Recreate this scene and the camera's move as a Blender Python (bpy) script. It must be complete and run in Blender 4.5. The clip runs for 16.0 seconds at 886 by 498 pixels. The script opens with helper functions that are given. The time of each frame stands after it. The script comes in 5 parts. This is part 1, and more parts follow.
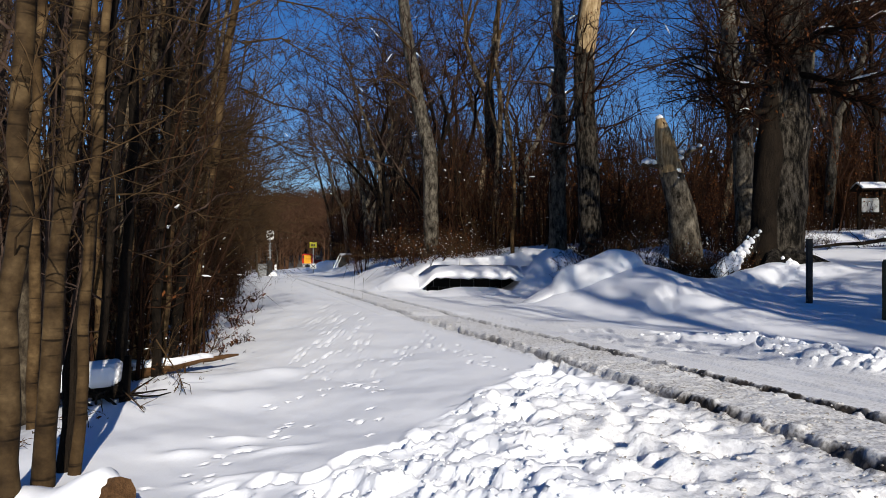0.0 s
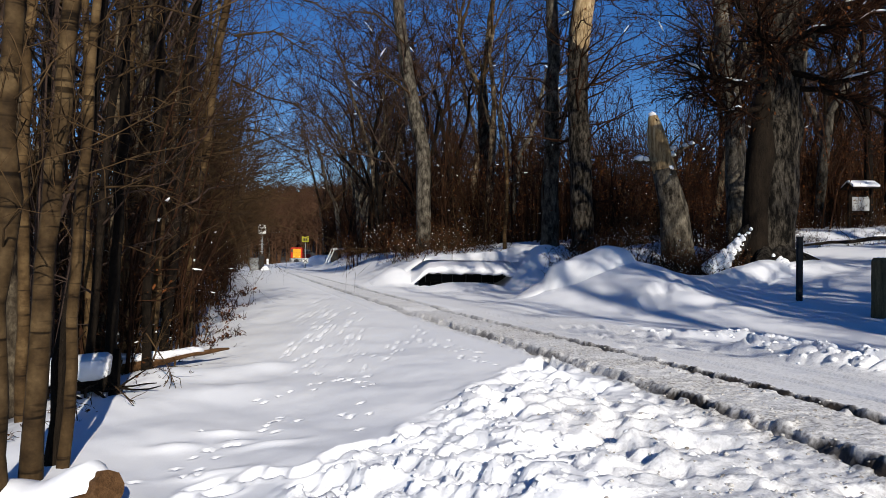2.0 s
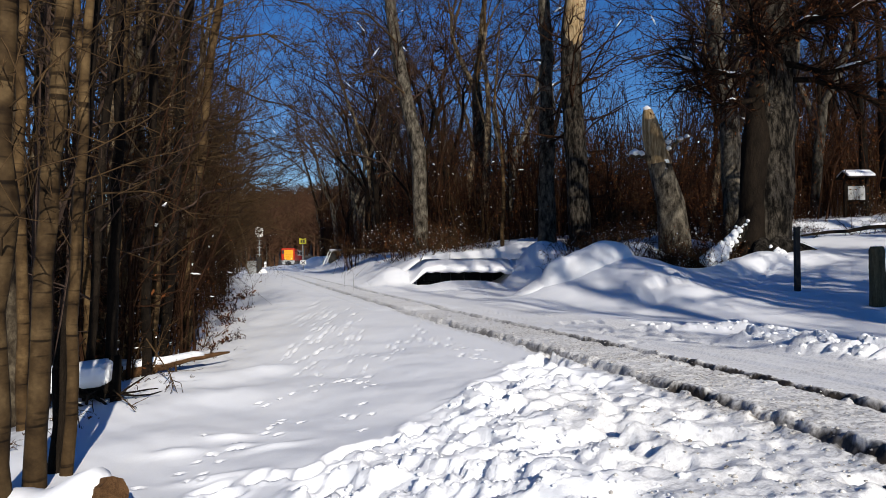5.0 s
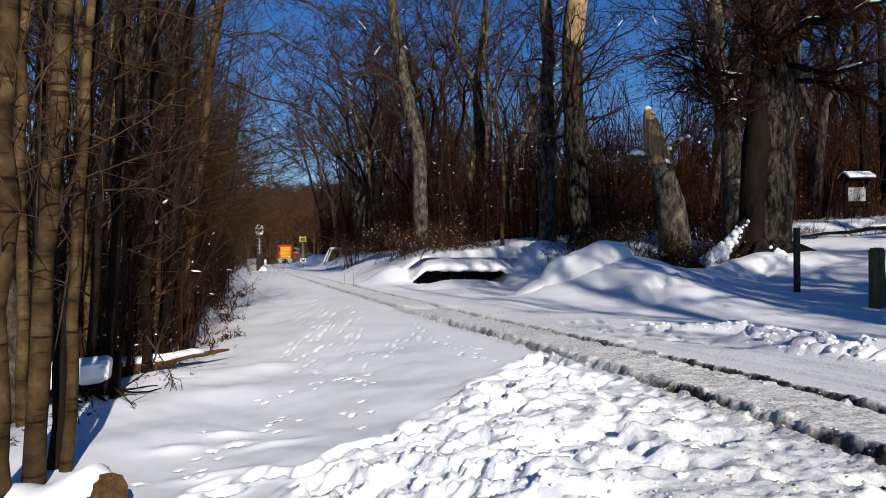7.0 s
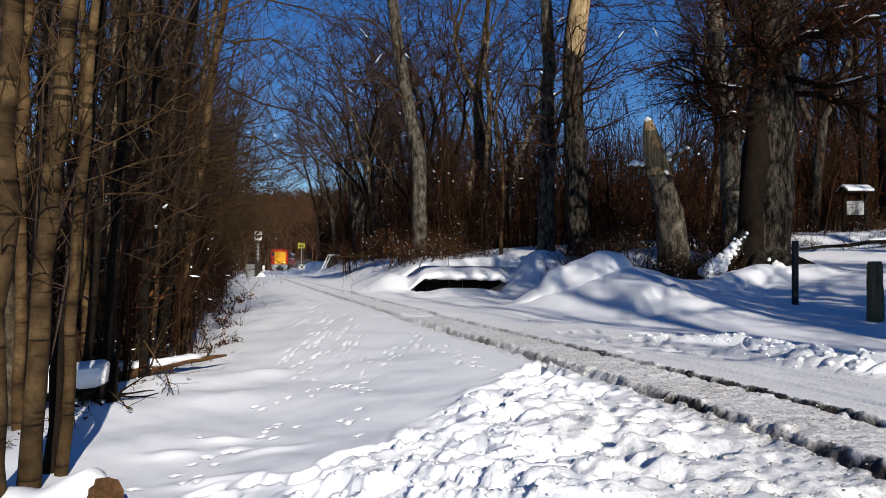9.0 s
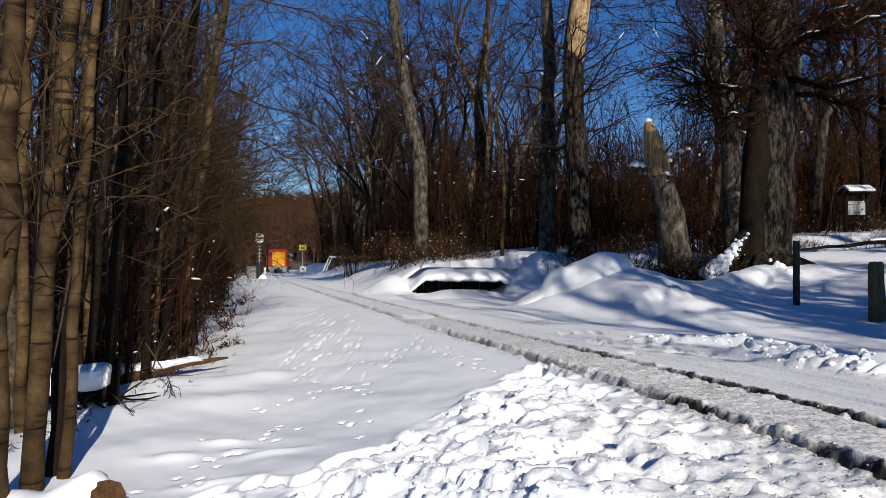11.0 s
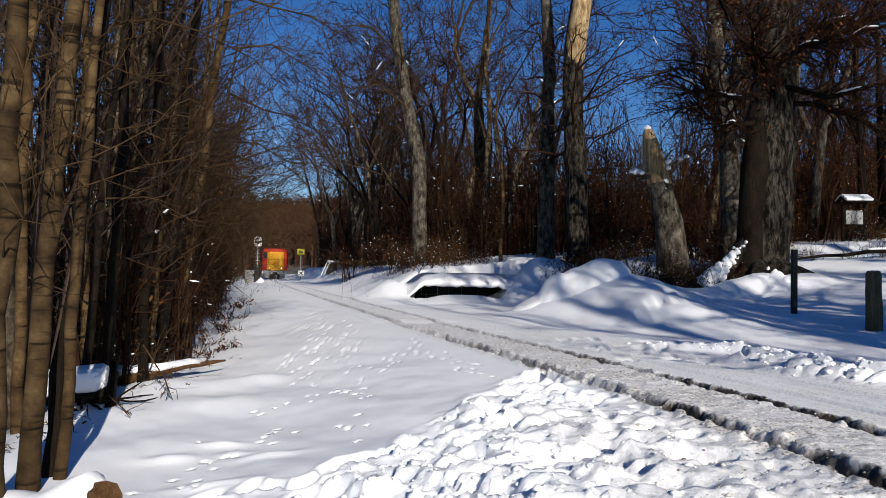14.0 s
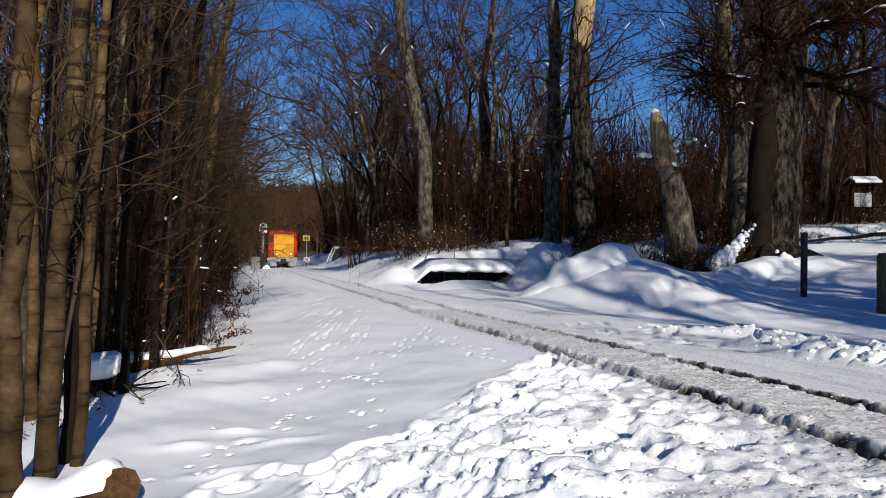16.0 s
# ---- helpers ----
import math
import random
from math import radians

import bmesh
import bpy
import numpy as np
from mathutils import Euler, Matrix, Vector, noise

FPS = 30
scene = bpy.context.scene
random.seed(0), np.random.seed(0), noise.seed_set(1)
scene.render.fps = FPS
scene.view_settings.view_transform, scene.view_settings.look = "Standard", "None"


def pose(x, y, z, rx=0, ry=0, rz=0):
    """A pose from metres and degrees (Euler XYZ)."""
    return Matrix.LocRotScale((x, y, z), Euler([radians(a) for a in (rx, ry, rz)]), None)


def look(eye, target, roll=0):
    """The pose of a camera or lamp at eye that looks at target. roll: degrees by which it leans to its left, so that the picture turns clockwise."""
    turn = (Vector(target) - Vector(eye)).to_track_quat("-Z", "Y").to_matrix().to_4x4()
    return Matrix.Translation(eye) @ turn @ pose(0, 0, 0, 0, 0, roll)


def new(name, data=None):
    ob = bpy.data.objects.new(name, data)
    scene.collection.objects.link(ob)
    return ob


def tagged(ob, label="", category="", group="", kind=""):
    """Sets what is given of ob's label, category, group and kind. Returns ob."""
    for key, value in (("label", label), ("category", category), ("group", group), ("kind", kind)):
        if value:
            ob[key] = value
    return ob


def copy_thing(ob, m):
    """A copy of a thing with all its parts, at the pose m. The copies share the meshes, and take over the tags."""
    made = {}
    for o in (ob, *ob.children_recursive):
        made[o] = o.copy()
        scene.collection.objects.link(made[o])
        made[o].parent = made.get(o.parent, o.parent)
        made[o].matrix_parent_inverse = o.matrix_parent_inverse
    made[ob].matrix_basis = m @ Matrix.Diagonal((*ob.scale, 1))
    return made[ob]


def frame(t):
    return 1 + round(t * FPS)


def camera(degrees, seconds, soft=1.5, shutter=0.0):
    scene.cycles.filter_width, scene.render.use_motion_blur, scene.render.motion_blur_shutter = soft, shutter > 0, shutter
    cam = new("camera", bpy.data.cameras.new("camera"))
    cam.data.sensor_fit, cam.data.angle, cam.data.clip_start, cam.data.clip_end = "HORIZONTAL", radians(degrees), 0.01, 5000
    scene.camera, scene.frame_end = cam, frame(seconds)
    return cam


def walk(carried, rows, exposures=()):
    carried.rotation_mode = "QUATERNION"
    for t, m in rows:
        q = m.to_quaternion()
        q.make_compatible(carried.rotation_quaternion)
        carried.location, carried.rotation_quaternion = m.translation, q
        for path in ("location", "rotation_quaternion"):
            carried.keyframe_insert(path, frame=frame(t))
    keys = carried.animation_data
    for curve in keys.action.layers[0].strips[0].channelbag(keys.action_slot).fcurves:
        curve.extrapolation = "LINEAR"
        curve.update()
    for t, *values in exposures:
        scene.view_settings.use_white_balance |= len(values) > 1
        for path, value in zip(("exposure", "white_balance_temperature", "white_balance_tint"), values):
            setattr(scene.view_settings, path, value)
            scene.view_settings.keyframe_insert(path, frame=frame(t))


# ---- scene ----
cam = camera(62, 16.0, soft=0.75)
walk(cam, [
    (0, pose(0.003, 0.003, 0.902, 90.456, -0.218, 1.079)),
    (0.5, pose(0.001, -0.002, 0.902, 90.316, 0.168, 1.166)),
    (1, pose(0.001, -0.001, 0.900, 90.387, 0.383, 1.241)),
    (1.5, pose(0.006, -0.009, 0.899, 90.176, 0.371, 1.247)),
    (2, pose(0.010, 0.007, 0.899, 90.104, -0.621, 0.496)),
    (2.5, pose(0.001, -0.005, 0.905, 90.279, -0.971, 0.082)),
    (3, pose(0.003, -0.008, 0.903, 90.403, -0.532, 0.029)),
    (3.5, pose(-0.000, 0.000, 0.900, 90.263, 0.000, 0.000)),
    (4, pose(0.000, 0.008, 0.899, 90.183, 0.454, 0.046)),
    (6.5, pose(0.008, -0.002, 0.898, 89.792, 0.708, 0.433)),
    (7, pose(0.003, -0.001, 0.898, 89.916, 0.363, 0.307)),
    (7.5, pose(0.002, -0.002, 0.898, 90.154, 0.065, 0.229)),
    (8, pose(0.001, 0.004, 0.897, 90.390, -0.225, 0.170)),
    (8.5, pose(-0.002, -0.005, 0.899, 90.413, -0.510, 0.166)),
    (9, pose(-0.002, -0.007, 0.898, 90.554, -0.362, 0.192)),
    (11.5, pose(0.001, -0.019, 0.902, 90.719, -0.179, 0.293)),
    (12, pose(-0.002, -0.022, 0.899, 90.814, -0.234, 0.336)),
    (12.5, pose(-0.005, -0.017, 0.899, 90.889, -0.342, 0.345)),
    (13, pose(-0.003, -0.019, 0.901, 90.981, -0.297, 0.416)),
    (13.5, pose(-0.008, -0.022, 0.901, 91.100, -0.320, 0.540)),
    (14, pose(-0.005, -0.022, 0.893, 91.098, -0.723, 0.141)),
    (14.5, pose(-0.033, -0.021, 0.892, 90.617, -0.889, 0.156)),
    (15, pose(-0.063, -0.001, 0.891, 90.239, -0.530, 0.869)),
    (15.5, pose(-0.065, 0.005, 0.888, 90.020, -0.421, 0.984)),
    (16, pose(-0.061, 0.007, 0.888, 89.968, -0.343, 0.513)),
])

# ---- world, sun ----
SUN_TO = Vector((0.32, -0.95, 0.0)).normalized()
SUN_UP = radians(25)
world = bpy.data.worlds.new("world")
scene.world = world
world.use_nodes = True
wn = world.node_tree.nodes
sky = wn.new("ShaderNodeTexSky")
sky.sky_type = "NISHITA"
sky.sun_disc = False
sky.sun_elevation = SUN_UP
sky.sun_rotation = math.atan2(SUN_TO.x, SUN_TO.y)
sky.air_density, sky.dust_density, sky.ozone_density = 1.0, 0.0, 2.5
sky.altitude = 1500
wn["Background"].inputs["Strength"].default_value = 0.078
vivid = wn.new("ShaderNodeHueSaturation")
vivid.inputs["Saturation"].default_value = 1.34
vivid.inputs["Hue"].default_value = 0.512
world.node_tree.links.new(sky.outputs["Color"], vivid.inputs["Color"])
world.node_tree.links.new(vivid.outputs["Color"], wn["Background"].inputs["Color"])
sun_data = bpy.data.lights.new("sun", "SUN")
sun_data.energy, sun_data.angle, sun_data.color = 5.0, radians(0.55), (1.0, 0.93, 0.82)
sun = new("sun", sun_data)
to_sun = Vector((SUN_TO.x * math.cos(SUN_UP), SUN_TO.y * math.cos(SUN_UP), math.sin(SUN_UP)))
sun.matrix_world = look(to_sun * 60, (0, 0, 0))
scene.view_settings.exposure = 0.14


# ---- materials ----
def material(name, rough=0.8, metal=0.0, gloss=0.5):
    mat = bpy.data.materials.new(name)
    mat.use_nodes = True
    tree = mat.node_tree
    bsdf = tree.nodes["Principled BSDF"]
    bsdf.inputs["Roughness"].default_value = rough
    bsdf.inputs["Metallic"].default_value = metal
    bsdf.inputs["Specular IOR Level"].default_value = gloss
    return mat, tree, bsdf


def noise_node(tree, scale, detail=4.0, stretch=None, rough=0.6):
    co = tree.nodes.new("ShaderNodeTexCoord")
    tex = tree.nodes.new("ShaderNodeTexNoise")
    tex.inputs["Scale"].default_value = scale
    tex.inputs["Detail"].default_value = detail
    tex.inputs["Roughness"].default_value = rough
    if stretch:
        mp = tree.nodes.new("ShaderNodeMapping")
        mp.inputs["Scale"].default_value = stretch
        tree.links.new(co.outputs["Object"], mp.inputs["Vector"])
        tree.links.new(mp.outputs["Vector"], tex.inputs["Vector"])
    else:
        tree.links.new(co.outputs["Object"], tex.inputs["Vector"])
    return tex


def ramp_node(tree, source, stops):
    ramp = tree.nodes.new("ShaderNodeValToRGB")
    el = ramp.color_ramp.elements
    while len(el) < len(stops):
        el.new(0.5)
    for e, (p, c) in zip(el, stops):
        e.position, e.color = p, (*c, 1.0)
    tree.links.new(source, ramp.inputs["Fac"])
    return ramp.outputs["Color"]


def mix_node(tree, fac, a, b, blend="MIX"):
    m = tree.nodes.new("ShaderNodeMix")
    m.data_type, m.blend_type = "RGBA", blend
    for key, val in ((0, fac), (6, a), (7, b)):
        if isinstance(val, (int, float)):
            m.inputs[key].default_value = val
        elif isinstance(val, tuple):
            m.inputs[key].default_value = (*val, 1.0)
        else:
            tree.links.new(val, m.inputs[key])
    return m.outputs[2]


def bump_node(tree, bsdf, source, strength, distance):
    b = tree.nodes.new("ShaderNodeBump")
    b.inputs["Strength"].default_value = strength
    b.inputs["Distance"].default_value = distance
    tree.links.new(source, b.inputs["Height"])
    tree.links.new(b.outputs["Normal"], bsdf.inputs["Normal"])


def surface(name, stops, scale, rough=0.8, metal=0.0, stretch=None, bump=0.4, depth=0.01, fine=None, vary=0.0, gloss=0.5, mottle=0.8):
    """Two scales of noise: colour by the large one, relief and speckle by the fine one; vary: each object lighter or darker."""
    mat, tree, bsdf = material(name, rough, metal, gloss)
    big = noise_node(tree, scale, 8, stretch, 0.66)
    col = ramp_node(tree, big.outputs["Fac"], stops)
    small = noise_node(tree, fine or scale * 7, 4, stretch)
    speck = ramp_node(tree, small.outputs["Fac"], [(0.3, (0.62, 0.62, 0.62)), (0.7, (1.2, 1.2, 1.2))])
    col = mix_node(tree, mottle, col, speck, "MULTIPLY")
    if vary:
        info = tree.nodes.new("ShaderNodeObjectInfo")
        tone = ramp_node(tree, info.outputs["Random"], [(0.0, (1 - vary, 1 - vary, 1 - vary)), (1.0, (1 + vary, 1 + vary * 0.9, 1 + vary * 0.8))])
        col = mix_node(tree, 1.0, col, tone, "MULTIPLY")
    tree.links.new(col, bsdf.inputs["Base Color"])
    bump_node(tree, bsdf, small.outputs["Fac"], bump, depth)
    return mat


def snow_ground():
    mat, tree, bsdf = material("snow_ground", 0.65)
    big = noise_node(tree, 1.3, 5)
    clean = ramp_node(tree, big.outputs["Fac"], [(0.3, (0.80, 0.82, 0.86)), (0.7, (0.88, 0.89, 0.91))])
    fine = noise_node(tree, 38, 5)
    slush = ramp_node(tree, fine.outputs["Fac"], [(0.35, (0.15, 0.125, 0.10)), (0.46, (0.53, 0.505, 0.465)), (0.57, (0.80, 0.785, 0.755))])
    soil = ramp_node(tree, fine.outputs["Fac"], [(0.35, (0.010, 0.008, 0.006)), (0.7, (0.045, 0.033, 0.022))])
    at = tree.nodes.new("ShaderNodeAttribute")
    at.attribute_name = "wear"
    split = tree.nodes.new("ShaderNodeSeparateColor")
    tree.links.new(at.outputs["Color"], split.inputs["Color"])
    col = mix_node(tree, split.outputs["Red"], clean, slush)
    col = mix_node(tree, split.outputs["Green"], col, soil)
    tree.links.new(col, bsdf.inputs["Base Color"])
    grain = noise_node(tree, 80, 4)
    crumbs = noise_node(tree, 24, 6, rough=0.7)
    both = tree.nodes.new("ShaderNodeMath")
    both.operation = "MULTIPLY_ADD"
    tree.links.new(crumbs.outputs["Fac"], both.inputs[0])
    both.inputs[1].default_value = 2.0
    tree.links.new(grain.outputs["Fac"], both.inputs[2])
    force = tree.nodes.new("ShaderNodeMath")
    force.operation = "MULTIPLY_ADD"
    tree.links.new(split.outputs["Blue"], force.inputs[0])
    force.inputs[1].default_value, force.inputs[2].default_value = 0.26, 0.1
    b = tree.nodes.new("ShaderNodeBump")
    b.inputs["Distance"].default_value = 0.016
    tree.links.new(force.outputs[0], b.inputs["Strength"])
    tree.links.new(both.outputs[0], b.inputs["Height"])
    tree.links.new(b.outputs["Normal"], bsdf.inputs["Normal"])
    return mat


M_GROUND = snow_ground()
M_SNOW = surface("snow_cap", [(0.3, (0.80, 0.82, 0.85)), (0.7, (0.90, 0.90, 0.91))], 3, 0.65, bump=0.08, depth=0.01, mottle=0.08)
M_SLUSH = surface("dirty_slush", [(0.36, (0.16, 0.14, 0.115)), (0.5, (0.45, 0.43, 0.40)), (0.64, (0.70, 0.69, 0.67))], 14, 0.6, bump=0.3, depth=0.01)
def ringed_bark():
    """Smooth young bark, tan and grey, with thin dark rings and lenticels."""
    mat, tree, bsdf = material("smooth_young_bark", 0.8, gloss=0.1)
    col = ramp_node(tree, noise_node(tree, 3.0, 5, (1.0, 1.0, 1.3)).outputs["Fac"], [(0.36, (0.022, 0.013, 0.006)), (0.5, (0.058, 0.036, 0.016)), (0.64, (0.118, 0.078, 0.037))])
    rings = noise_node(tree, 1.0, 3, (1.6, 1.6, 17.0), 0.55)
    col = mix_node(tree, 0.85, col, ramp_node(tree, rings.outputs["Fac"], [(0.36, (0.10, 0.09, 0.08)), (0.43, (1.0, 1.0, 1.0))]), "MULTIPLY")
    small = noise_node(tree, 26.0, 5)
    col = mix_node(tree, 0.7, col, ramp_node(tree, small.outputs["Fac"], [(0.3, (0.6, 0.58, 0.55)), (0.7, (1.2, 1.2, 1.2))]), "MULTIPLY")
    info = tree.nodes.new("ShaderNodeObjectInfo")
    col = mix_node(tree, 1.0, col, ramp_node(tree, info.outputs["Random"], [(0.0, (0.68, 0.70, 0.74)), (1.0, (1.15, 1.1, 1.02))]), "MULTIPLY")
    tree.links.new(col, bsdf.inputs["Base Color"])
    bump_node(tree, bsdf, rings.outputs["Fac"], 0.5, 0.008)
    return mat


M_BARK_LIT = ringed_bark()
M_BARK_MID = surface("dull_grey_brown_bark", [(0.38, (0.010, 0.007, 0.005)), (0.5, (0.060, 0.045, 0.029)), (0.62, (0.165, 0.132, 0.087))], 4, 0.85, stretch=(1.6, 1.6, 1.0), bump=0.6, depth=0.012, fine=22, vary=0.4, gloss=0.08)
M_BARK_GREY = surface("grey_beech_bark", [(0.37, (0.012, 0.010, 0.007)), (0.5, (0.072, 0.062, 0.048)), (0.65, (0.165, 0.147, 0.116))], 3.4, 0.85, stretch=(2.2, 2.2, 1.0), bump=0.8, depth=0.03, fine=16, vary=0.25, gloss=0.08)
M_BARK_OLD = surface("old_rough_bark", [(0.42, (0.006, 0.005, 0.004)), (0.5, (0.03, 0.025, 0.019)), (0.6, (0.078, 0.067, 0.053))], 5.5, 0.9, stretch=(2.0, 2.0, 0.65), bump=1.0, depth=0.06, fine=24, gloss=0.08)
# near-black, so that trunks in shade read dark: their shade is in this colour
M_BARK_DARK = surface("dark_and_shaded_bark", [(0.3, (0.004, 0.003, 0.002)), (0.7, (0.017, 0.012, 0.008))], 3, 0.85, stretch=(2, 2, 0.7), bump=0.9, depth=0.03, vary=0.3, gloss=0.08)
M_TWIG = surface("brown_twigs", [(0.3, (0.020, 0.0115, 0.005)), (0.7, (0.090, 0.056, 0.027))], 1.5, 0.85, bump=0.0, vary=0.3, gloss=0.08)
M_TWIG_GREY = surface("grey_brown_twigs", [(0.3, (0.015, 0.0095, 0.0075)), (0.7, (0.075, 0.050, 0.038))], 1.5, 0.85, bump=0.0, vary=0.3, gloss=0.08)
M_TWIG_RED = surface("red_brown_twigs", [(0.3, (0.010, 0.0045, 0.0025)), (0.7, (0.046, 0.021, 0.010))], 1.5, 0.85, bump=0.0, vary=0.3, gloss=0.08)
M_FAR_WOOD = surface("far_red_brown_wood", [(0.3, (0.030, 0.015, 0.009)), (0.7, (0.085, 0.045, 0.026))], 0.25, 0.85, bump=0.0, gloss=0.05)
M_LEAF = surface("withered_beech_leaves", [(0.3, (0.05, 0.016, 0.005)), (0.7, (0.13, 0.048, 0.015))], 3, 0.7, bump=0.0, vary=0.3, gloss=0.08)
# pale wood of the broken stump; also paints sunlight on a beech trunk
M_PALE_AND_SUNLIT = surface("pale_wood_and_sunlit_bark", [(0.35, (0.12, 0.075, 0.035)), (0.5, (0.30, 0.21, 0.11)), (0.66, (0.50, 0.39, 0.24))], 4, 0.8, stretch=(3, 3, 0.6), bump=0.5, depth=0.02, gloss=0.08)
M_WOOD_CUT = surface("cut_brown_wood", [(0.3, (0.045, 0.022, 0.009)), (0.7, (0.15, 0.080, 0.036))], 14, 0.85, bump=0.6, depth=0.015, gloss=0.08)
M_WOOD_POST = surface("weathered_post_wood", [(0.3, (0.05, 0.042, 0.022)), (0.7, (0.16, 0.135, 0.08))], 6, 0.85, stretch=(4, 4, 0.6), bump=0.7, depth=0.015, gloss=0.08)
M_BLACK = surface("black_painted_metal", [(0.3, (0.012, 0.012, 0.012)), (0.7, (0.03, 0.03, 0.03))], 9, 0.6, bump=0.1, gloss=0.15, mottle=0.3)
M_RAIL = surface("rusty_rail_steel", [(0.3, (0.03, 0.02, 0.014)), (0.7, (0.09, 0.06, 0.04))], 12, 0.5, metal=0.6, bump=0.3, depth=0.004)
# near-black: the shade inside the culvert opening is put into the stone colour
M_STONE = surface("shaded_black_stone", [(0.3, (0.0015, 0.0015, 0.0015)), (0.7, (0.009, 0.008, 0.007))], 5, 0.75, bump=0.9, depth=0.03)
M_GREY = surface("grey_painted_metal", [(0.3, (0.20, 0.215, 0.22)), (0.7, (0.28, 0.29, 0.295))], 3, 0.6, bump=0.1, gloss=0.15, mottle=0.3)
M_WHITE = surface("white_enamel", [(0.3, (0.68, 0.69, 0.68)), (0.7, (0.8, 0.8, 0.78))], 4, 0.5, bump=0.05, gloss=0.15, mottle=0.3)
M_YELLOW = surface("yellow_sign_paint", [(0.3, (0.42, 0.40, 0.03)), (0.7, (0.52, 0.48, 0.05))], 5, 0.45, bump=0.05, gloss=0.15, mottle=0.3)
M_TRAIN_YELLOW = surface("train_yellow_paint", [(0.3, (0.50, 0.225, 0.008)), (0.7, (0.60, 0.29, 0.014))], 1.2, 0.4, bump=0.05, gloss=0.15, mottle=0.3)
M_TRAIN_RED = surface("train_red_paint", [(0.3, (0.26, 0.014, 0.003)), (0.7, (0.36, 0.024, 0.006))], 1.2, 0.4, bump=0.05, gloss=0.15, mottle=0.3)
M_DARK_GLASS = surface("dark_window_glass", [(0.3, (0.02, 0.022, 0.025)), (0.7, (0.04, 0.045, 0.05))], 1, 0.08, bump=0.0)
M_IRON = surface("dirty_underframe_iron", [(0.3, (0.03, 0.03, 0.03)), (0.7, (0.12, 0.115, 0.11))], 4, 0.7, metal=0.3, bump=0.4, depth=0.01)
M_PAPER = surface("faded_notice_sheet", [(0.3, (0.22, 0.23, 0.235)), (0.7, (0.34, 0.345, 0.34))], 4, 0.6, bump=0.0)
M_LAMP, _t, _b = material("train_headlight", 0.3)
_b.inputs["Base Color"].default_value = (1.0, 0.9, 0.7, 1)
_b.inputs["Emission Color"].default_value = (1.0, 0.85, 0.6, 1)
_b.inputs["Emission Strength"].default_value = 1.2


# ---- mesh helpers ----
def mesh_of(name, verts, faces, mat, smooth=True):
    me = bpy.data.meshes.new(name)
    me.from_pydata([tuple(v) for v in verts], [], faces)
    me.materials.append(mat)
    if smooth:
        me.polygons.foreach_set("use_smooth", [True] * len(me.polygons))
    me.update()
    return me


def geo_part(name, verts, faces, mat, parent, label="", smooth=True):
    ob = new(name, mesh_of(name, verts, faces, mat, smooth))
    ob.parent = parent
    return tagged(ob, label)


def part(name, bm, mat, parent, label="", smooth=False):
    me = bpy.data.meshes.new(name)
    bmesh.ops.recalc_face_normals(bm, faces=bm.faces[:])
    bm.to_mesh(me)
    bm.free()
    me.materials.append(mat)
    if smooth:
        me.polygons.foreach_set("use_smooth", [True] * len(me.polygons))
    ob = new(name, me)
    ob.parent = parent
    return tagged(ob, label)


def thing(name, m, label, category, group="", kind=""):
    ob = new(name)
    ob.matrix_world = m
    ob.empty_display_size = 0.1
    return tagged(ob, label, category, group, kind)


def box(bm, cx, cy, cz, sx, sy, sz, bevel=0.0, turn=None):
    made = bmesh.ops.create_cube(bm, size=1.0)["verts"]
    m = Matrix.Translation((cx, cy, cz)) @ (turn or Matrix.Identity(4)) @ Matrix.Diagonal((sx, sy, sz, 1))
    bmesh.ops.transform(bm, matrix=m, verts=made)
    if bevel:
        edges = list({e for v in made for e in v.link_edges})
        bmesh.ops.bevel(bm, geom=edges, offset=bevel, segments=2, affect="EDGES", profile=0.5)
    return bm


def rod(bm, a, b, r0, r1=None, sides=10):
    a, b = Vector(a), Vector(b)
    d = b - a
    made = bmesh.ops.create_cone(bm, cap_ends=True, segments=sides, radius1=r0, radius2=r0 if r1 is None else r1, depth=d.length)["verts"]
    m = Matrix.Translation((a + b) / 2) @ d.to_track_quat("Z", "Y").to_matrix().to_4x4()
    bmesh.ops.transform(bm, matrix=m, verts=made)
    return bm


def tubes(paths, sides, rough=0.0, rng=None):
    """paths: (points, radii). Rings of the given number of sides along each path, closed at the tip."""
    verts, faces = [], []
    ang = np.arange(sides) * 2 * math.pi / sides
    ca, sa = np.cos(ang), np.sin(ang)
    for pts, radii in paths:
        pts = np.asarray(pts, float)
        n = len(pts)
        d = pts[-1] - pts[0]
        d = d / (np.linalg.norm(d) + 1e-9)
        ref = np.array([0, 0, 1.0]) if abs(d[2]) < 0.9 else np.array([1.0, 0, 0])
        a = np.cross(d, ref)
        a /= np.linalg.norm(a)
        b = np.cross(d, a)
        base = len(verts)
        for i in range(n):
            rr = np.full(sides, radii[i])
            if rough:
                rr = rr * (1 + rough * rng.standard_normal(sides))
            ring = pts[i] + np.outer(ca * rr, a) + np.outer(sa * rr, b)
            verts.extend(map(tuple, ring))
        for i in range(n - 1):
            for k in range(sides):
                k2 = (k + 1) % sides
                p, q = base + i * sides, base + (i + 1) * sides
                faces.append((p + k, p + k2, q + k2, q + k))
        faces.append(tuple(base + (n - 1) * sides + k for k in range(sides)))
    return verts, faces


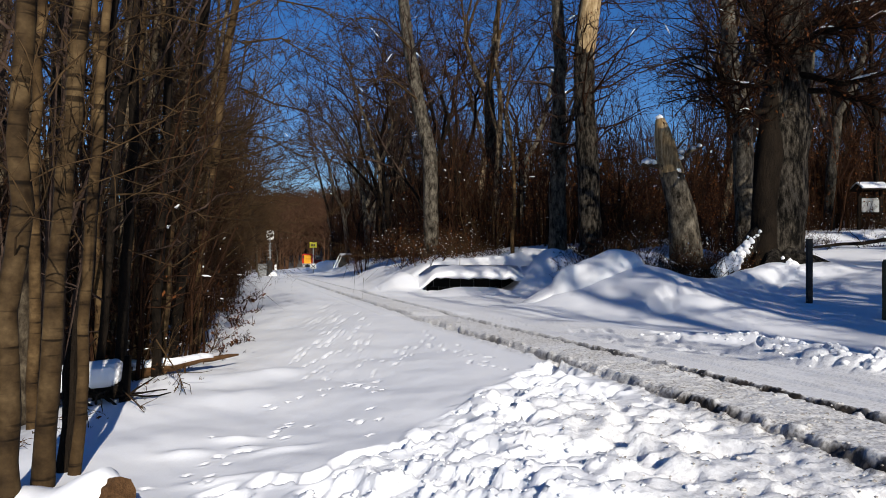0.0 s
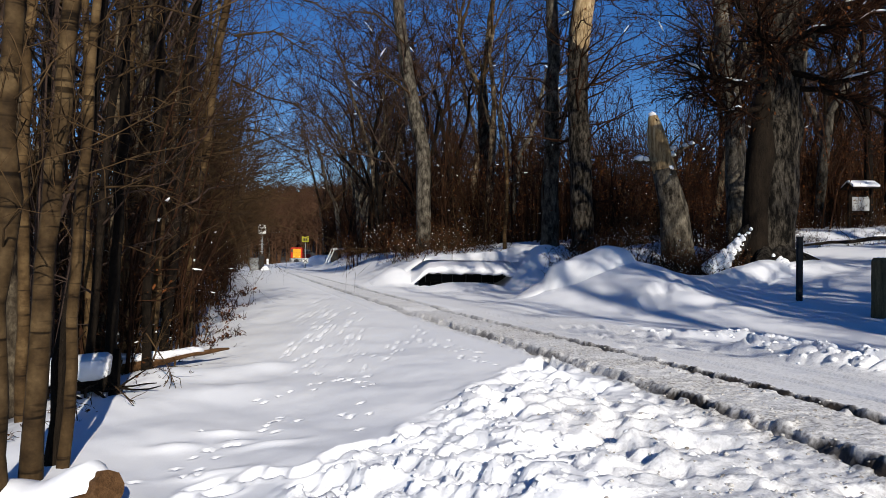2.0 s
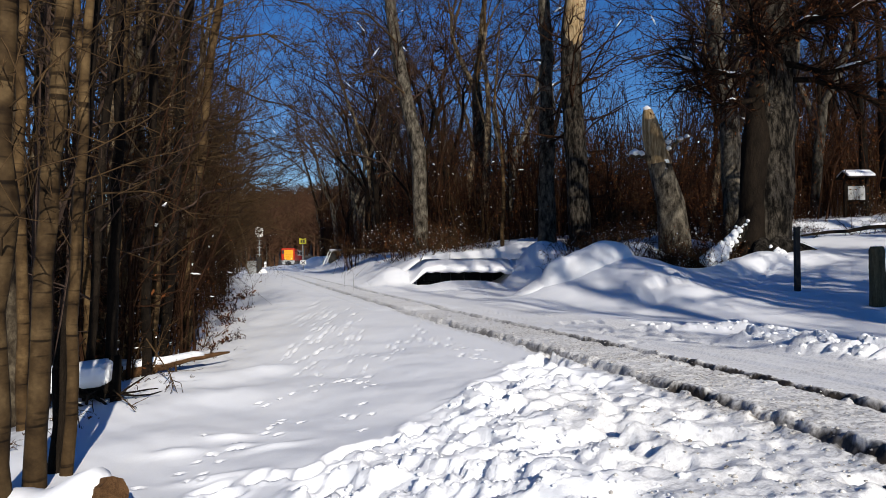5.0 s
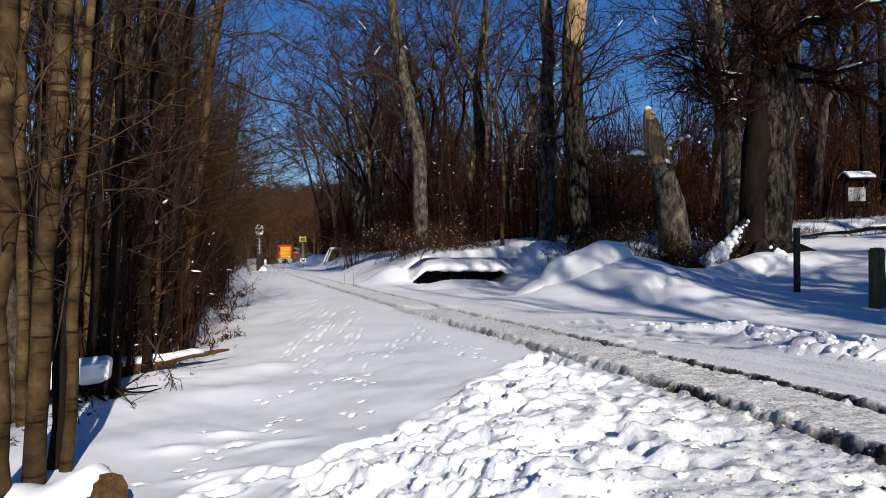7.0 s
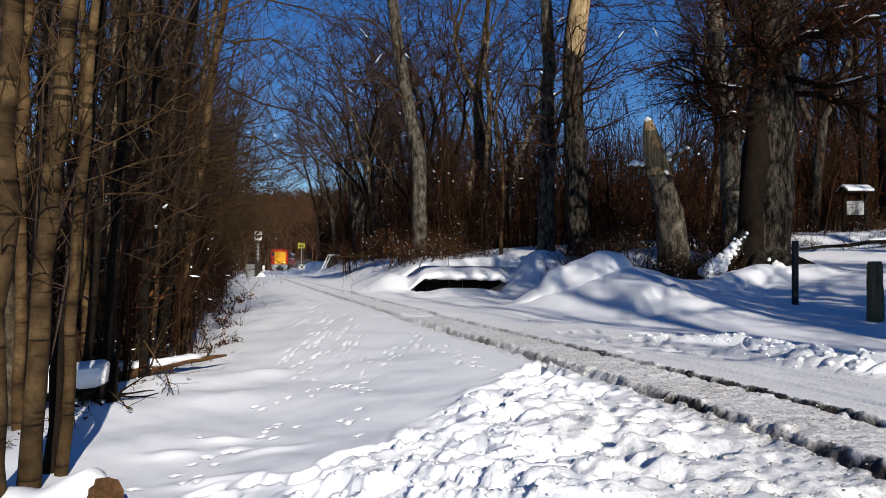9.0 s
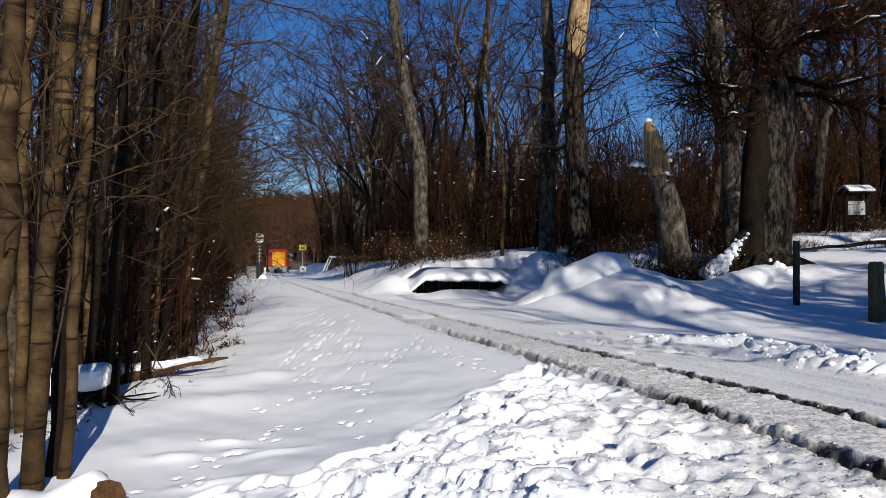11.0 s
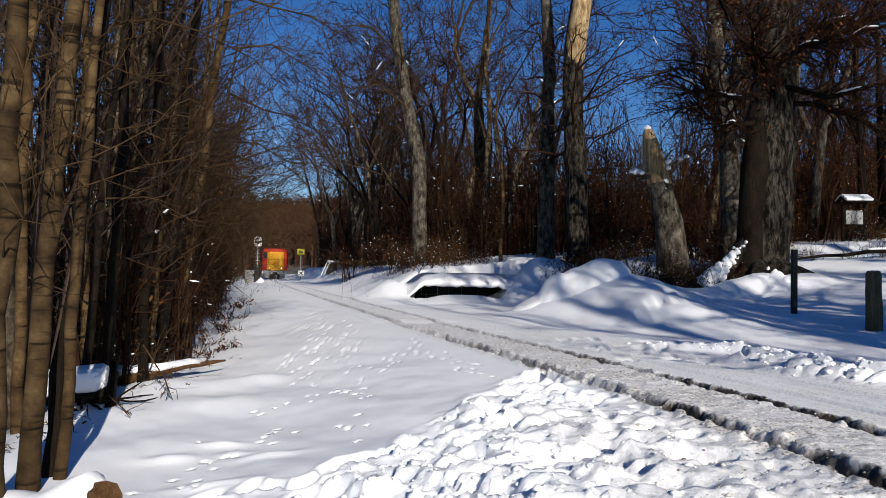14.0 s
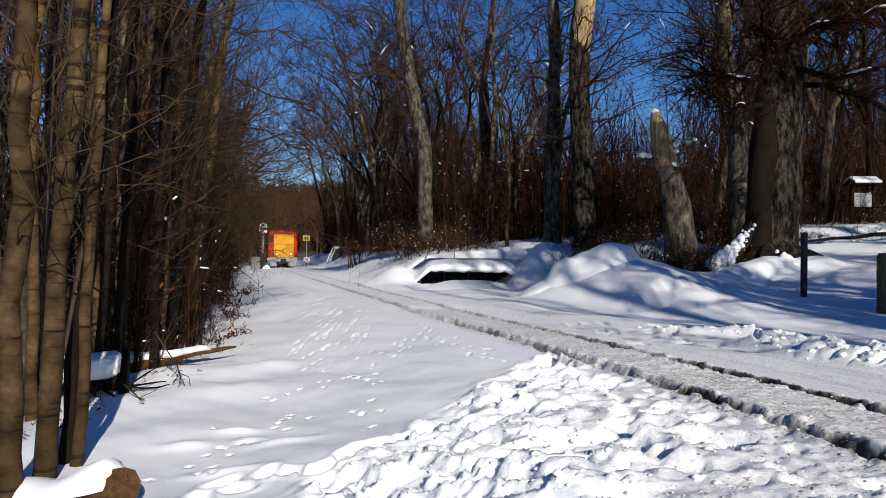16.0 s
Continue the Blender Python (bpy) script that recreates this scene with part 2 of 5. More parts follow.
def blobs(places, rng, squash=0.55):
    """Small lumps of snow, (place, radius) each, of uneven shape."""
    verts, faces = [], []
    for p, r in places:
        base = len(verts)
        verts.append((p[0], p[1], p[2] + r * squash))
        for ring, (h, w) in enumerate(((0.35, 0.75), (-0.35, 0.8))):
            for k in range(6):
                t = k * math.pi / 3 + ring * 0.5
                q = r * w * (0.75 + 0.5 * rng.random())
                verts.append((p[0] + q * math.cos(t), p[1] + q * math.sin(t), p[2] + h * r * squash))
        verts.append((p[0], p[1], p[2] - r * squash))
        for k in range(6):
            k2 = (k + 1) % 6
            faces.append((base, base + 1 + k, base + 1 + k2))
            faces.append((base + 1 + k, base + 7 + k, base + 7 + k2, base + 1 + k2))
            faces.append((base + 13, base + 7 + k2, base + 7 + k))
    return verts, faces


# ---- numpy noise for the ground ----
def gradient_noise(x, y, seed):
    r = np.random.RandomState(seed)
    perm = r.permutation(512)
    ang = r.rand(512) * 2 * math.pi
    xi, yi = np.floor(x).astype(int), np.floor(y).astype(int)
    xf, yf = x - xi, y - yi

    def g(ix, iy):
        h = perm[(perm[ix % 512] + iy) % 512]
        return np.cos(ang[h]), np.sin(ang[h])

    u, v = xf * xf * xf * (xf * (xf * 6 - 15) + 10), yf * yf * yf * (yf * (yf * 6 - 15) + 10)
    out = []
    for dx in (0, 1):
        for dy in (0, 1):
            gx, gy = g(xi + dx, yi + dy)
            out.append(gx * (xf - dx) + gy * (yf - dy))
    a, b, c, d = out
    return (a * (1 - u) + c * u) * (1 - v) + (b * (1 - u) + d * u) * v


def cells(x, y, seed):
    """Distance to the nearest of scattered points, and a random height of that point's cell."""
    r = np.random.RandomState(seed)
    perm = r.permutation(512)
    jx, jy, hh = r.rand(512), r.rand(512), r.rand(512)
    xi, yi = np.floor(x).astype(int), np.floor(y).astype(int)
    best, second, height = np.full(x.shape, 9.0), np.full(x.shape, 9.0), np.zeros(x.shape)
    for dx in (-1, 0, 1):
        for dy in (-1, 0, 1):
            h = perm[(perm[(xi + dx) % 512] + yi + dy) % 512]
            d = np.hypot(xi + dx + jx[h] - x, yi + dy + jy[h] - y)
            near = d < best
            second = np.where(near, best, np.minimum(second, d))
            height = np.where(near, hh[h], height)
            best = np.where(near, d, best)
    return best, second, height


def shards(x, y, seed, tilt):
    """Broken plates of snow: each cell a level of its own and a slope of its own."""
    r = np.random.RandomState(seed)
    perm = r.permutation(512)
    jx, jy, hh, tx, ty = r.rand(512), r.rand(512), r.rand(512) - 0.5, r.randn(512), r.randn(512)
    xi, yi = np.floor(x).astype(int), np.floor(y).astype(int)
    best, out = np.full(x.shape, 9.0), np.zeros(x.shape)
    for dx in (-1, 0, 1):
        for dy in (-1, 0, 1):
            h = perm[(perm[(xi + dx) % 512] + yi + dy) % 512]
            ex, ey = x - (xi + dx + jx[h]), y - (yi + dy + jy[h])
            d = np.hypot(ex, ey)
            near = d < best
            out = np.where(near, hh[h] + tilt * (tx[h] * ex + ty[h] * ey), out)
            best = np.where(near, d, best)
    return out


def smooth(v):
    v = np.clip(v, 0, 1)
    return v * v * (3 - 2 * v)


# ---- plan: the track's centre line and the lie of the land ----
TRACK_Y = np.array([-60, -20, -5, 0, 4.1, 6.7, 8.6, 10.4, 13.4, 20, 30, 57, 77, 95, 123, 158, 230, 400])
TRACK_X = np.array([9.5, 5.0, 3.4, 2.78, 2.13, 1.4, 0.82, 0.24, -0.62, -2.55, -5.4, -13, -17.9, -21.6, -26.6, -32, -40, -52])
_yy = np.linspace(-60, 400, 4601)
_xx = np.interp(_yy, TRACK_Y, TRACK_X)
_k = np.hanning(25)
_xx = np.convolve(np.pad(_xx, 12, mode="edge"), _k / _k.sum(), mode="valid")


def track_x(y):
    return np.interp(y, _yy, _xx)


def beside(x, y):
    """Distance to the right of the track's centre line."""
    slope = (track_x(y + 0.5) - track_x(y - 0.5))
    return (x - track_x(y)) / np.sqrt(1 + slope * slope)


FOOT_Y, FOOT_U = (-60, 7.5, 9, 10.7, 12.4, 15.5, 17.5, 24.5, 24.9, 40, 400), (5.4, 4.9, 4.2, 3.0, 2.2, 2.0, 3.9, 4.7, 1.2, 1.7, 1.9)


def land(x, y):
    """Height of the snow without its small relief."""
    x, y = np.asarray(x, float), np.asarray(y, float)
    u = beside(x, y)
    z = -0.012 * np.clip(y, -20, 200)
    z = z - 0.33 * smooth((-u - 0.9) / 3.0) - 0.18 * smooth((-u - 4.3) / 1.2)
    foot = np.interp(y, FOOT_Y, FOOT_U)
    wide = 2.6 + 6.4 * smooth((x - 3.6) / 2.6) * smooth((20 - y) / 5)
    z = z + np.interp(y, (12, 15, 22, 27), (0.68, 0.8, 0.8, 1.2)) * smooth((u - foot) / wide) + 0.062 * np.clip(u - foot - 4.6, 0, 60)
    z = z + 0.035 * gradient_noise(x * 2.2, y * 2.2, 7) * smooth((u - foot) / 1.0)
    z = z + 17 * smooth((y - 165) / 140) + 9 * smooth((np.abs(u + 15) - 60) / 120) + 5 * smooth((u - 22) / 40)
    z = z + 0.023 * gradient_noise(x * 1.9 + 0.9 * y, y * 1.2, 6) * smooth((-u - 0.7) / 0.5)
    z = z + 0.07 * gradient_noise(x * 0.35, y * 0.35, 3) * smooth((np.abs(u) - 0.6) / 1.5)
    z = z + 0.045 * gradient_noise(x * 1.1 + 0.5 * y, y * 0.75, 5) * smooth((np.abs(u) - 0.6) / 1.5)
    z = z + 0.3 * smooth((y - 16) / 5) * smooth((u - 4) / 3)
    z = z + (0.016 * gradient_noise(x * 2.9 + 1.6 * y, y * 1.7, 8) + 0.007 * gradient_noise(x * 6 + 2 * y, y * 4, 9)) * smooth((-u - 1.0) / 0.6) * smooth((40 - y) / 20)
    # soft drifts beside the wood
    for cx, cy, rx, ry, hh in ((-2.0, 6.5, 0.55, 0.4, 0.08), (-2.7, 7.4, 0.6, 0.5, 0.12), (-2.1, 5.0, 0.5, 0.4, 0.05), (-1.75, 4.7, 0.16, 0.07, 0.03), (-1.5, 5.0, 0.14, 0.06, 0.03), (-1.35, 4.75, 0.1, 0.06, 0.025), (-1.1, 4.6, 0.2, 0.06, 0.03), (-1.95, 7.7, 0.3, 0.22, 0.06), (0.5, 21.4, 1.6, 0.45, 0.44), (-1.3, 4.1, 0.22, 0.06, 0.03), (6.15, 15.6, 0.7, 0.6, 0.3), (6.7, 15.2, 0.5, 0.4, 0.2), (7.6, 15.4, 0.6, 0.4, 0.2), (2.8, 15.2, 1.3, 1.2, 0.2), (5.6, 18.8, 1.6, 1.8, 0.42), (-1.75, 23.3, 0.75, 0.95, 0.62), (-1.2, 22.6, 0.5, 0.5, 0.22), (2.7, 22.9, 0.7, 0.9, 0.7), (2.1, 22.0, 0.5, 0.4, 0.3)):
        z = z + hh * np.exp(-((x - cx) / rx) ** 2 - ((y - cy) / ry) ** 2)
    return z


def height(x, y):
    return float(land(np.array([x]), np.array([y]))[0])


def stands(x, y, sink=0.05, turn=0.0):
    return pose(x, y, height(x, y) - sink, 0, 0, turn)


# ---- ground ----
def spread(lo, f0, f1, hi, step, grow):
    """Coordinates with a fine even stretch from f0 to f1, and steps that grow beyond it."""
    mid = list(np.arange(f0, f1, step))
    up, s = [], step
    while (mid[-1] if not up else up[-1]) < hi:
        s *= grow
        up.append((mid[-1] if not up else up[-1]) + s)
    down, s = [], step
    while (mid[0] if not down else down[-1]) > lo:
        s *= grow
        down.append((mid[0] if not down else down[-1]) - s)
    return np.array(down[::-1] + mid + up)


def trail(points, gap, side, rng, size):
    """Prints of a small animal along a line: (x, y, radius) each."""
    out = []
    for (x0, y0), (x1, y1) in zip(points, points[1:]):
        n = max(1, int(math.hypot(x1 - x0, y1 - y0) / gap))
        for i in range(n):
            f = i / n
            for _ in range(rng.choice((1, 2, 2, 3))):
                out.append((x0 + (x1 - x0) * f + rng.gauss(0, side), y0 + (y1 - y0) * f + rng.gauss(0, side), size * rng.uniform(0.7, 1.25)))
    return out


def build_ground():
    xs = spread(-700, -2.0, 3.2, 700, 0.019, 1.055)
    ys = spread(-60, 2.5, 6.2, 900, 0.02, 1.033)
    x, y = np.meshgrid(xs, ys)
    u = beside(x, y)
    z = land(x, y)
    near = y < 40
    # the grooves of the two rails, with ragged walls, and the packed ridge between them
    wob = 0.03 * gradient_noise(x * 2.1, y * 2.1, 11) + 0.03 * gradient_noise(x * 7, y * 7, 12) + 0.02 * gradient_noise(x * 19, y * 19, 13)
    ridge = smooth((0.62 - np.abs(u)) / 0.2)
    lump1, lump2, lump3 = cells(x * 9, y * 9, 21)
    rough = gradient_noise(x * 9, y * 9, 22) + 0.6 * gradient_noise(x * 21, y * 21, 23)
    fade = smooth((13 - y) / 1.5)
    z -= 0.16 * smooth((0.72 - np.abs(u)) / 0.15) * smooth((y - 13) / 1.0) * smooth((92 - y) / 4)
    z += fade * ridge * (0.03 + 0.013 * rough + 0.03 * (lump3 - 0.5) * near * smooth((0.25 - np.abs(np.abs(u) - 0.4)) / 0.15))
    groove = np.zeros_like(u)
    far = 0.0045 * np.clip(y - 9, 0, 30)
    for side, w in ((-0.38, 0.062), (0.38, 0.052)):
        groove = np.maximum(groove, smooth((w + far + 0.045 + wob - np.abs(u - side)) / (0.07 + far)))
    z -= 0.082 * groove * fade
    dirt = np.zeros_like(u)
    for side, w in ((-0.38, 0.068), (0.38, 0.06)):
        dirt = np.maximum(dirt, smooth((w + 0.05 + 2 * wob - np.abs(u - side)) / 0.05))
    # packed crossing beside the track
    packed = smooth((-0.42 - u) / 0.1) * smooth((u + 1.75 + 0.3 * gradient_noise(x, y, 9)) / 0.5) * smooth((5.3 - y) / 0.8)
    z += packed * (0.012 * rough + 0.01 * lump3 + 0.012 * shards(x * 13, y * 13, 24, 0.4))
    # trodden snow: thrown-up lumps and deep footprints
    left = np.interp(y, (2.0, 2.6, 3.0, 3.7, 4.3, 5.2, 6.3, 7.2), (-1.9, -1.45, -1.15, -0.85, -0.38, 0.1, 0.68, 1.25))
    edge = 0.22 * gradient_noise(x * 1.7, y * 1.7, 31) + 0.1 * gradient_noise(x * 5, y * 5, 32)
    trod = smooth((x - left + edge) / 0.22) * smooth((-0.62 - u) / 0.45) * smooth((7.0 - y) / 0.9) * (1 - 0.8 * packed)
    wx, wy = x + 0.05 * gradient_noise(x * 6, y * 6, 33), y + 0.05 * gradient_noise(x * 6, y * 6, 34)
    z += trod * (0.06 * gradient_noise(x * 3.1, y * 3.1, 37) + 0.042 * shards(wx * 4.6, wy * 5.4, 35, 0.5) + 0.024 * shards(wx * 10, wy * 12, 36, 0.55) + 0.01 * rough + 0.008 * gradient_noise(x * 17, y * 17, 38))
    rng = random.Random(4)
    pits = []
    for _ in range(170):
        py = rng.uniform(2.4, 6.6)
        px = rng.uniform(float(np.interp(py, (2.4, 6.6), (-1.5, 0.9))), float(track_x(py)) - 0.6)
        pits.append((px, py, rng.uniform(0.035, 0.075), rng.uniform(0.02, 0.045), rng.uniform(0, 3.14), 1.7))
    for _ in range(48):
        py = rng.uniform(2.6, 6.0)
        px = rng.uniform(float(np.interp(py, (2.4, 6.6), (-1.3, 1.0))), float(track_x(py)) - 0.8)
        pits.append((px, py, rng.uniform(0.08, 0.13), rng.uniform(0.022, 0.04), rng.uniform(0, 3.14), 1.5))
    # two lines of human footsteps over the smooth snow at the near edge
    for i in range(13):
        pits.append((-1.75 + 0.11 * i + rng.gauss(0, 0.05), 3.55 + 0.05 * i + rng.gauss(0, 0.08), 0.06, rng.uniform(0.03, 0.05), rng.uniform(0, 3), 1.6))
    for _ in range(26):
        pits.append((rng.uniform(1.6, 3.4), rng.uniform(7.5, 10), 0.07, 0.05, rng.uniform(0, 3), 1.6))
    # tracks over the bank
    for i in range(34):
        pits.append((3.4 + 0.11 * i + rng.gauss(0, 0.12), 12.2 + 0.09 * i + rng.gauss(0, 0.3), 0.11, 0.06, rng.uniform(0, 3), 1.6))
    # prints of small animals
    for path in (((-1.75, 13.5), (-1.3, 10.2), (-0.95, 7.4)), ((-3.0, 17), (-2.0, 12.0), (-1.45, 8.2)), ((-1.0, 6.6), (-1.55, 6.0)), ((-0.85, 6.6), (-0.62, 5.9)), ((-1.15, 5.4), (-1.45, 4.6), (-1.5, 3.9)), ((-0.55, 9.6), (0.0, 7.6), (0.35, 6.2)), ((-2.6, 14.0), (-2.2, 11.0)), ((-0.9, 5.3), (-0.35, 4.9)), ((-1.9, 9.0), (-1.2, 7.0)), ((-0.4, 8.4), (-0.9, 6.4))):
        for px, py, r in trail(path, 0.17, 0.10, rng, 0.019):
            k = 1 + 0.05 * max(0, py - 6)
            pits.append((px, py, r * k, 0.03 * k, rng.uniform(0, 3), 1.4))
    for px, py, r, dep, turn, lng in pits:
        i0, i1 = np.searchsorted(ys, (py - 0.5, py + 0.5))
        j0, j1 = np.searchsorted(xs, (px - 0.5, px + 0.5))
        if i1 <= i0 or j1 <= j0:
            continue
        dx, dy = x[i0:i1, j0:j1] - px, y[i0:i1, j0:j1] - py
        a = (dx * math.cos(turn) + dy * math.sin(turn)) / lng
        b = -dx * math.sin(turn) + dy * math.cos(turn)
        q = np.hypot(a, b) / r
        z[i0:i1, j0:j1] += -dep * smooth((1.25 - q) / 0.55) + 0.22 * dep * np.exp(-((q - 1.45) / 0.3) ** 2)
    # wheel ruts of the lane beyond the track, and its berm of shovelled lumps
    for off, dep in ((0.95, 0.045), (1.12, 0.02), (1.28, 0.012), (1.5, 0.045), (1.66, 0.016)):
        z -= dep * smooth((0.09 - np.abs(u - off - 0.05 * gradient_noise(x * 0.6, y * 0.6, 40))) / 0.05) * smooth((14 - y) / 3)
    berm = smooth((0.55 - np.abs(u - 2.25 - 0.3 * gradient_noise(x * 0.8, y * 0.8, 41))) / 0.35) * smooth((9.6 - y) / 1.0) * smooth((gradient_noise(x * 0.9, y * 0.9, 45) + 0.42) / 0.25)
    e1, e2, e3 = cells(x * 5, y * 5, 42)
    z += berm * (0.06 + 0.1 * e3 * smooth((e2 - e1) / 0.3) + 0.02 * rough)
    # the ditch in front of the culvert
    z -= 0.28 * smooth((u - 2.0) / 0.3) * smooth((4.9 - u) / 0.8) * smooth((y - 20.9) / 0.8) * smooth((24.7 - y) / 0.2)
    slush = np.clip(ridge * 0.95 + packed * 0.42 + 0.44 * smooth((u - 0.5) / 0.2) * smooth((2.1 - u) / 0.4), 0, 1) * (0.75 + 0.5 * gradient_noise(x * 1.6, y * 1.6, 50))
    slush *= smooth((22 - y) / 15)
    soil = np.clip(dirt * (0.8 + 2.0 * gradient_noise(x * 1.1, y * 1.1, 51)), 0, 1) * smooth((19 - y) / 14)
    woods = smooth((y - 150) / 30) + smooth((np.abs(u + 10) - 45) / 20)
    litter = smooth((gradient_noise(x * 1.4, y * 1.4, 55) + 0.6 * gradient_noise(x * 4, y * 4, 56) + 0.32) / 0.25)
    woods = np.maximum(woods, 1.3 * litter * smooth((-u - 4.5) / 0.7))
    woods = np.maximum(woods, 1.2 * litter * smooth((u - 9.5) / 3) * smooth((y - 24) / 8))
    woods = np.maximum(woods, smooth((u - 26) / 6))
    # ditch floor under the culvert cap: the opening's shade painted with soil colour
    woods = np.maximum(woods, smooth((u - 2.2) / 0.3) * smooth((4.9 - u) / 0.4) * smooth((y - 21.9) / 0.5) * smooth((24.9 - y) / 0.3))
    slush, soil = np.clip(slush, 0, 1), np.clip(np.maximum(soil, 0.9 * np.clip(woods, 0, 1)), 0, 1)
    # loose clods lying on the broken snow
    area = np.gradient(xs)[None, :] * np.gradient(ys)[:, None]
    shown = (y > 2.4) & (y < 11) & (np.abs(x) < 0.66 * y + 0.3)
    for mask, count, lo, hi, mat, label in ((trod * shown, 1300, 0.006, 0.034, M_SNOW, "loose white clods of trodden snow"), (np.clip(ridge + 0.8 * packed, 0, 1) * shown, 1700, 0.005, 0.018, M_SLUSH, "crumbs of dirty slush along the track"), (berm * shown, 260, 0.02, 0.06, M_SNOW, "shovelled lumps of snow beside the lane")):
        pick = np.random.RandomState(count)
        w = (mask * area / np.maximum(y, 2.0)).ravel()
        chosen = pick.choice(w.size, count, p=w / w.sum())
        sizes = lo + (hi - lo) * pick.rand(count) ** 3
        jit = pick.uniform(-0.011, 0.011, (count, 2))
        spots = [((x.flat[i] + jx, y.flat[i] + jy, z.flat[i] - 0.1 * r), r) for i, r, (jx, jy) in zip(chosen, sizes, jit)]
        v, f = blobs(spots, pick, 0.6)
        tagged(new("snow_clods", mesh_of("snow_clods", v, f, mat)), label, "snow clods", kind="stuff")
    ny, nx = x.shape
    verts = np.stack([x, y, z], -1).reshape(-1, 3)
    idx = np.arange(ny * nx).reshape(ny, nx)
    quads = np.stack([idx[:-1, :-1], idx[:-1, 1:], idx[1:, 1:], idx[1:, :-1]], -1).reshape(-1, 4)
    me = bpy.data.meshes.new("ground")
    me.vertices.add(len(verts))
    me.vertices.foreach_set("co", verts.ravel())
    me.loops.add(quads.size)
    me.loops.foreach_set("vertex_index", quads.ravel().astype(np.int32))
    me.polygons.add(len(quads))
    me.polygons.foreach_set("loop_start", np.arange(0, quads.size, 4, dtype=np.int32))
    me.polygons.foreach_set("use_smooth", np.ones(len(quads), bool))
    me.update(calc_edges=True)
    col = me.color_attributes.new("wear", "FLOAT_COLOR", "POINT")
    loose = np.clip(trod + ridge + packed + berm, 0, 1)
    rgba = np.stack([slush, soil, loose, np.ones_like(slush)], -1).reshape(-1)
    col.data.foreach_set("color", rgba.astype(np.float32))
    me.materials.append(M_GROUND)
    return tagged(new("ground", me), "snow-covered ground with trodden lumps, footprints and slushy ruts", "snow ground", kind="structure")


build_ground()


def build_far_track():
    """The track's snow beyond the crossing: two grooves and the ridge between, along the centre line."""
    ys = [12.0]
    while ys[-1] < 95:
        ys.append(ys[-1] + 0.05 + 0.0045 * (ys[-1] - 10))
    us = np.linspace(-1.0, 1.0, 61)
    u, y = np.meshgrid(us, np.array(ys))
    sl = track_x(y + 0.5) - track_x(y - 0.5)
    n = 1 / np.sqrt(1 + sl * sl)
    x, yy = track_x(y) + u * n, y - u * sl * n
    wob = 0.03 * gradient_noise(x * 2.1, yy * 2.1, 11) + 0.02 * gradient_noise(x * 7, yy * 7, 12)
    rough = gradient_noise(x * 6, yy * 6, 22) + 0.6 * gradient_noise(x * 14, yy * 14, 23)
    ridge = smooth((0.62 - np.abs(u)) / 0.2)
    groove = np.zeros_like(u)
    for side in (-0.38, 0.38):
        groove = np.maximum(groove, smooth((0.095 + wob - np.abs(u - side)) / 0.05))
    edge = smooth((1.0 - np.abs(u)) / 0.25) * smooth((y - 12.0) / 1.2) * smooth((94 - y) / 5)
    z = land(x, yy) - 0.05 + edge * (0.062 + ridge * (0.025 + 0.018 * rough) - 0.09 * groove)
    slush = np.clip(ridge * 0.6 * (0.7 + 0.6 * gradient_noise(x * 1.6, yy * 1.6, 50)), 0, 1) * (0.25 + 0.75 * smooth((34 - y) / 20))
    soil = np.clip(groove * (0.55 + 1.2 * gradient_noise(x * 1.1, yy * 1.1, 51)), 0, 1) * smooth((60 - y) / 45)
    rows, cols = u.shape
    verts = np.stack([x, yy, z], -1).reshape(-1, 3)
    faces = [(j * cols + i, j * cols + i + 1, (j + 1) * cols + i + 1, (j + 1) * cols + i) for j in range(rows - 1) for i in range(cols - 1)]
    me = mesh_of("track_bed", verts, faces, M_GROUND)
    col = me.color_attributes.new("wear", "FLOAT_COLOR", "POINT")
    rgba = np.stack([slush, soil, ridge, np.ones_like(u)], -1).reshape(-1)
    col.data.foreach_set("color", rgba.astype(np.float32))
    tagged(new("track_bed", me), "snowed-in railway track with two dirty grooves", "railway track", kind="structure")


build_far_track()


def build_rails():
    for side in (-0.38, 0.38):
        pts = []
        for yy in np.concatenate([np.arange(-12, 30, 0.5), np.arange(30, 200, 3)]):
            sl = float(track_x(yy + 0.5) - track_x(yy - 0.5))
            n = 1 / math.sqrt(1 + sl * sl)
            pts.append((float(track_x(yy)) + side * n, yy - side * sl * n, -0.012 * yy - 0.075))
        prof = ((-0.022, -0.06), (0.022, -0.06), (0.027, -0.01), (0.02, 0.0), (-0.02, 0.0), (-0.027, -0.01))
        verts = [(p[0] + a, p[1], p[2] + b) for p in pts for a, b in prof]
        faces = [(i * 6 + k, i * 6 + (k + 1) % 6, i * 6 + 6 + (k + 1) % 6, i * 6 + 6 + k) for i in range(len(pts) - 1) for k in range(6)]
        tagged(new("rail", mesh_of("rail", verts, faces, M_RAIL, False)), "rusty narrow-gauge rail sunk in a groove of dirty snow", "rail", "rails of the track", "structure")


build_rails()


# ---- trees ----
def unit(v):
    return v / (np.linalg.norm(v) + 1e-9)


def bent(rng, start, way, length, r0, r1, n, wander, lift):
    """A branch: points that wander off their way and bend up (lift) or down."""
    pts, radii, p, d = [start], [r0], start, unit(way)
    for i in range(1, n + 1):
        d = unit(d + wander * rng.standard_normal(3) + np.array([0, 0, lift]))
        p = p + d * length / n
        pts.append(p)
        radii.append(r0 + (r1 - r0) * i / n)
    return pts, radii


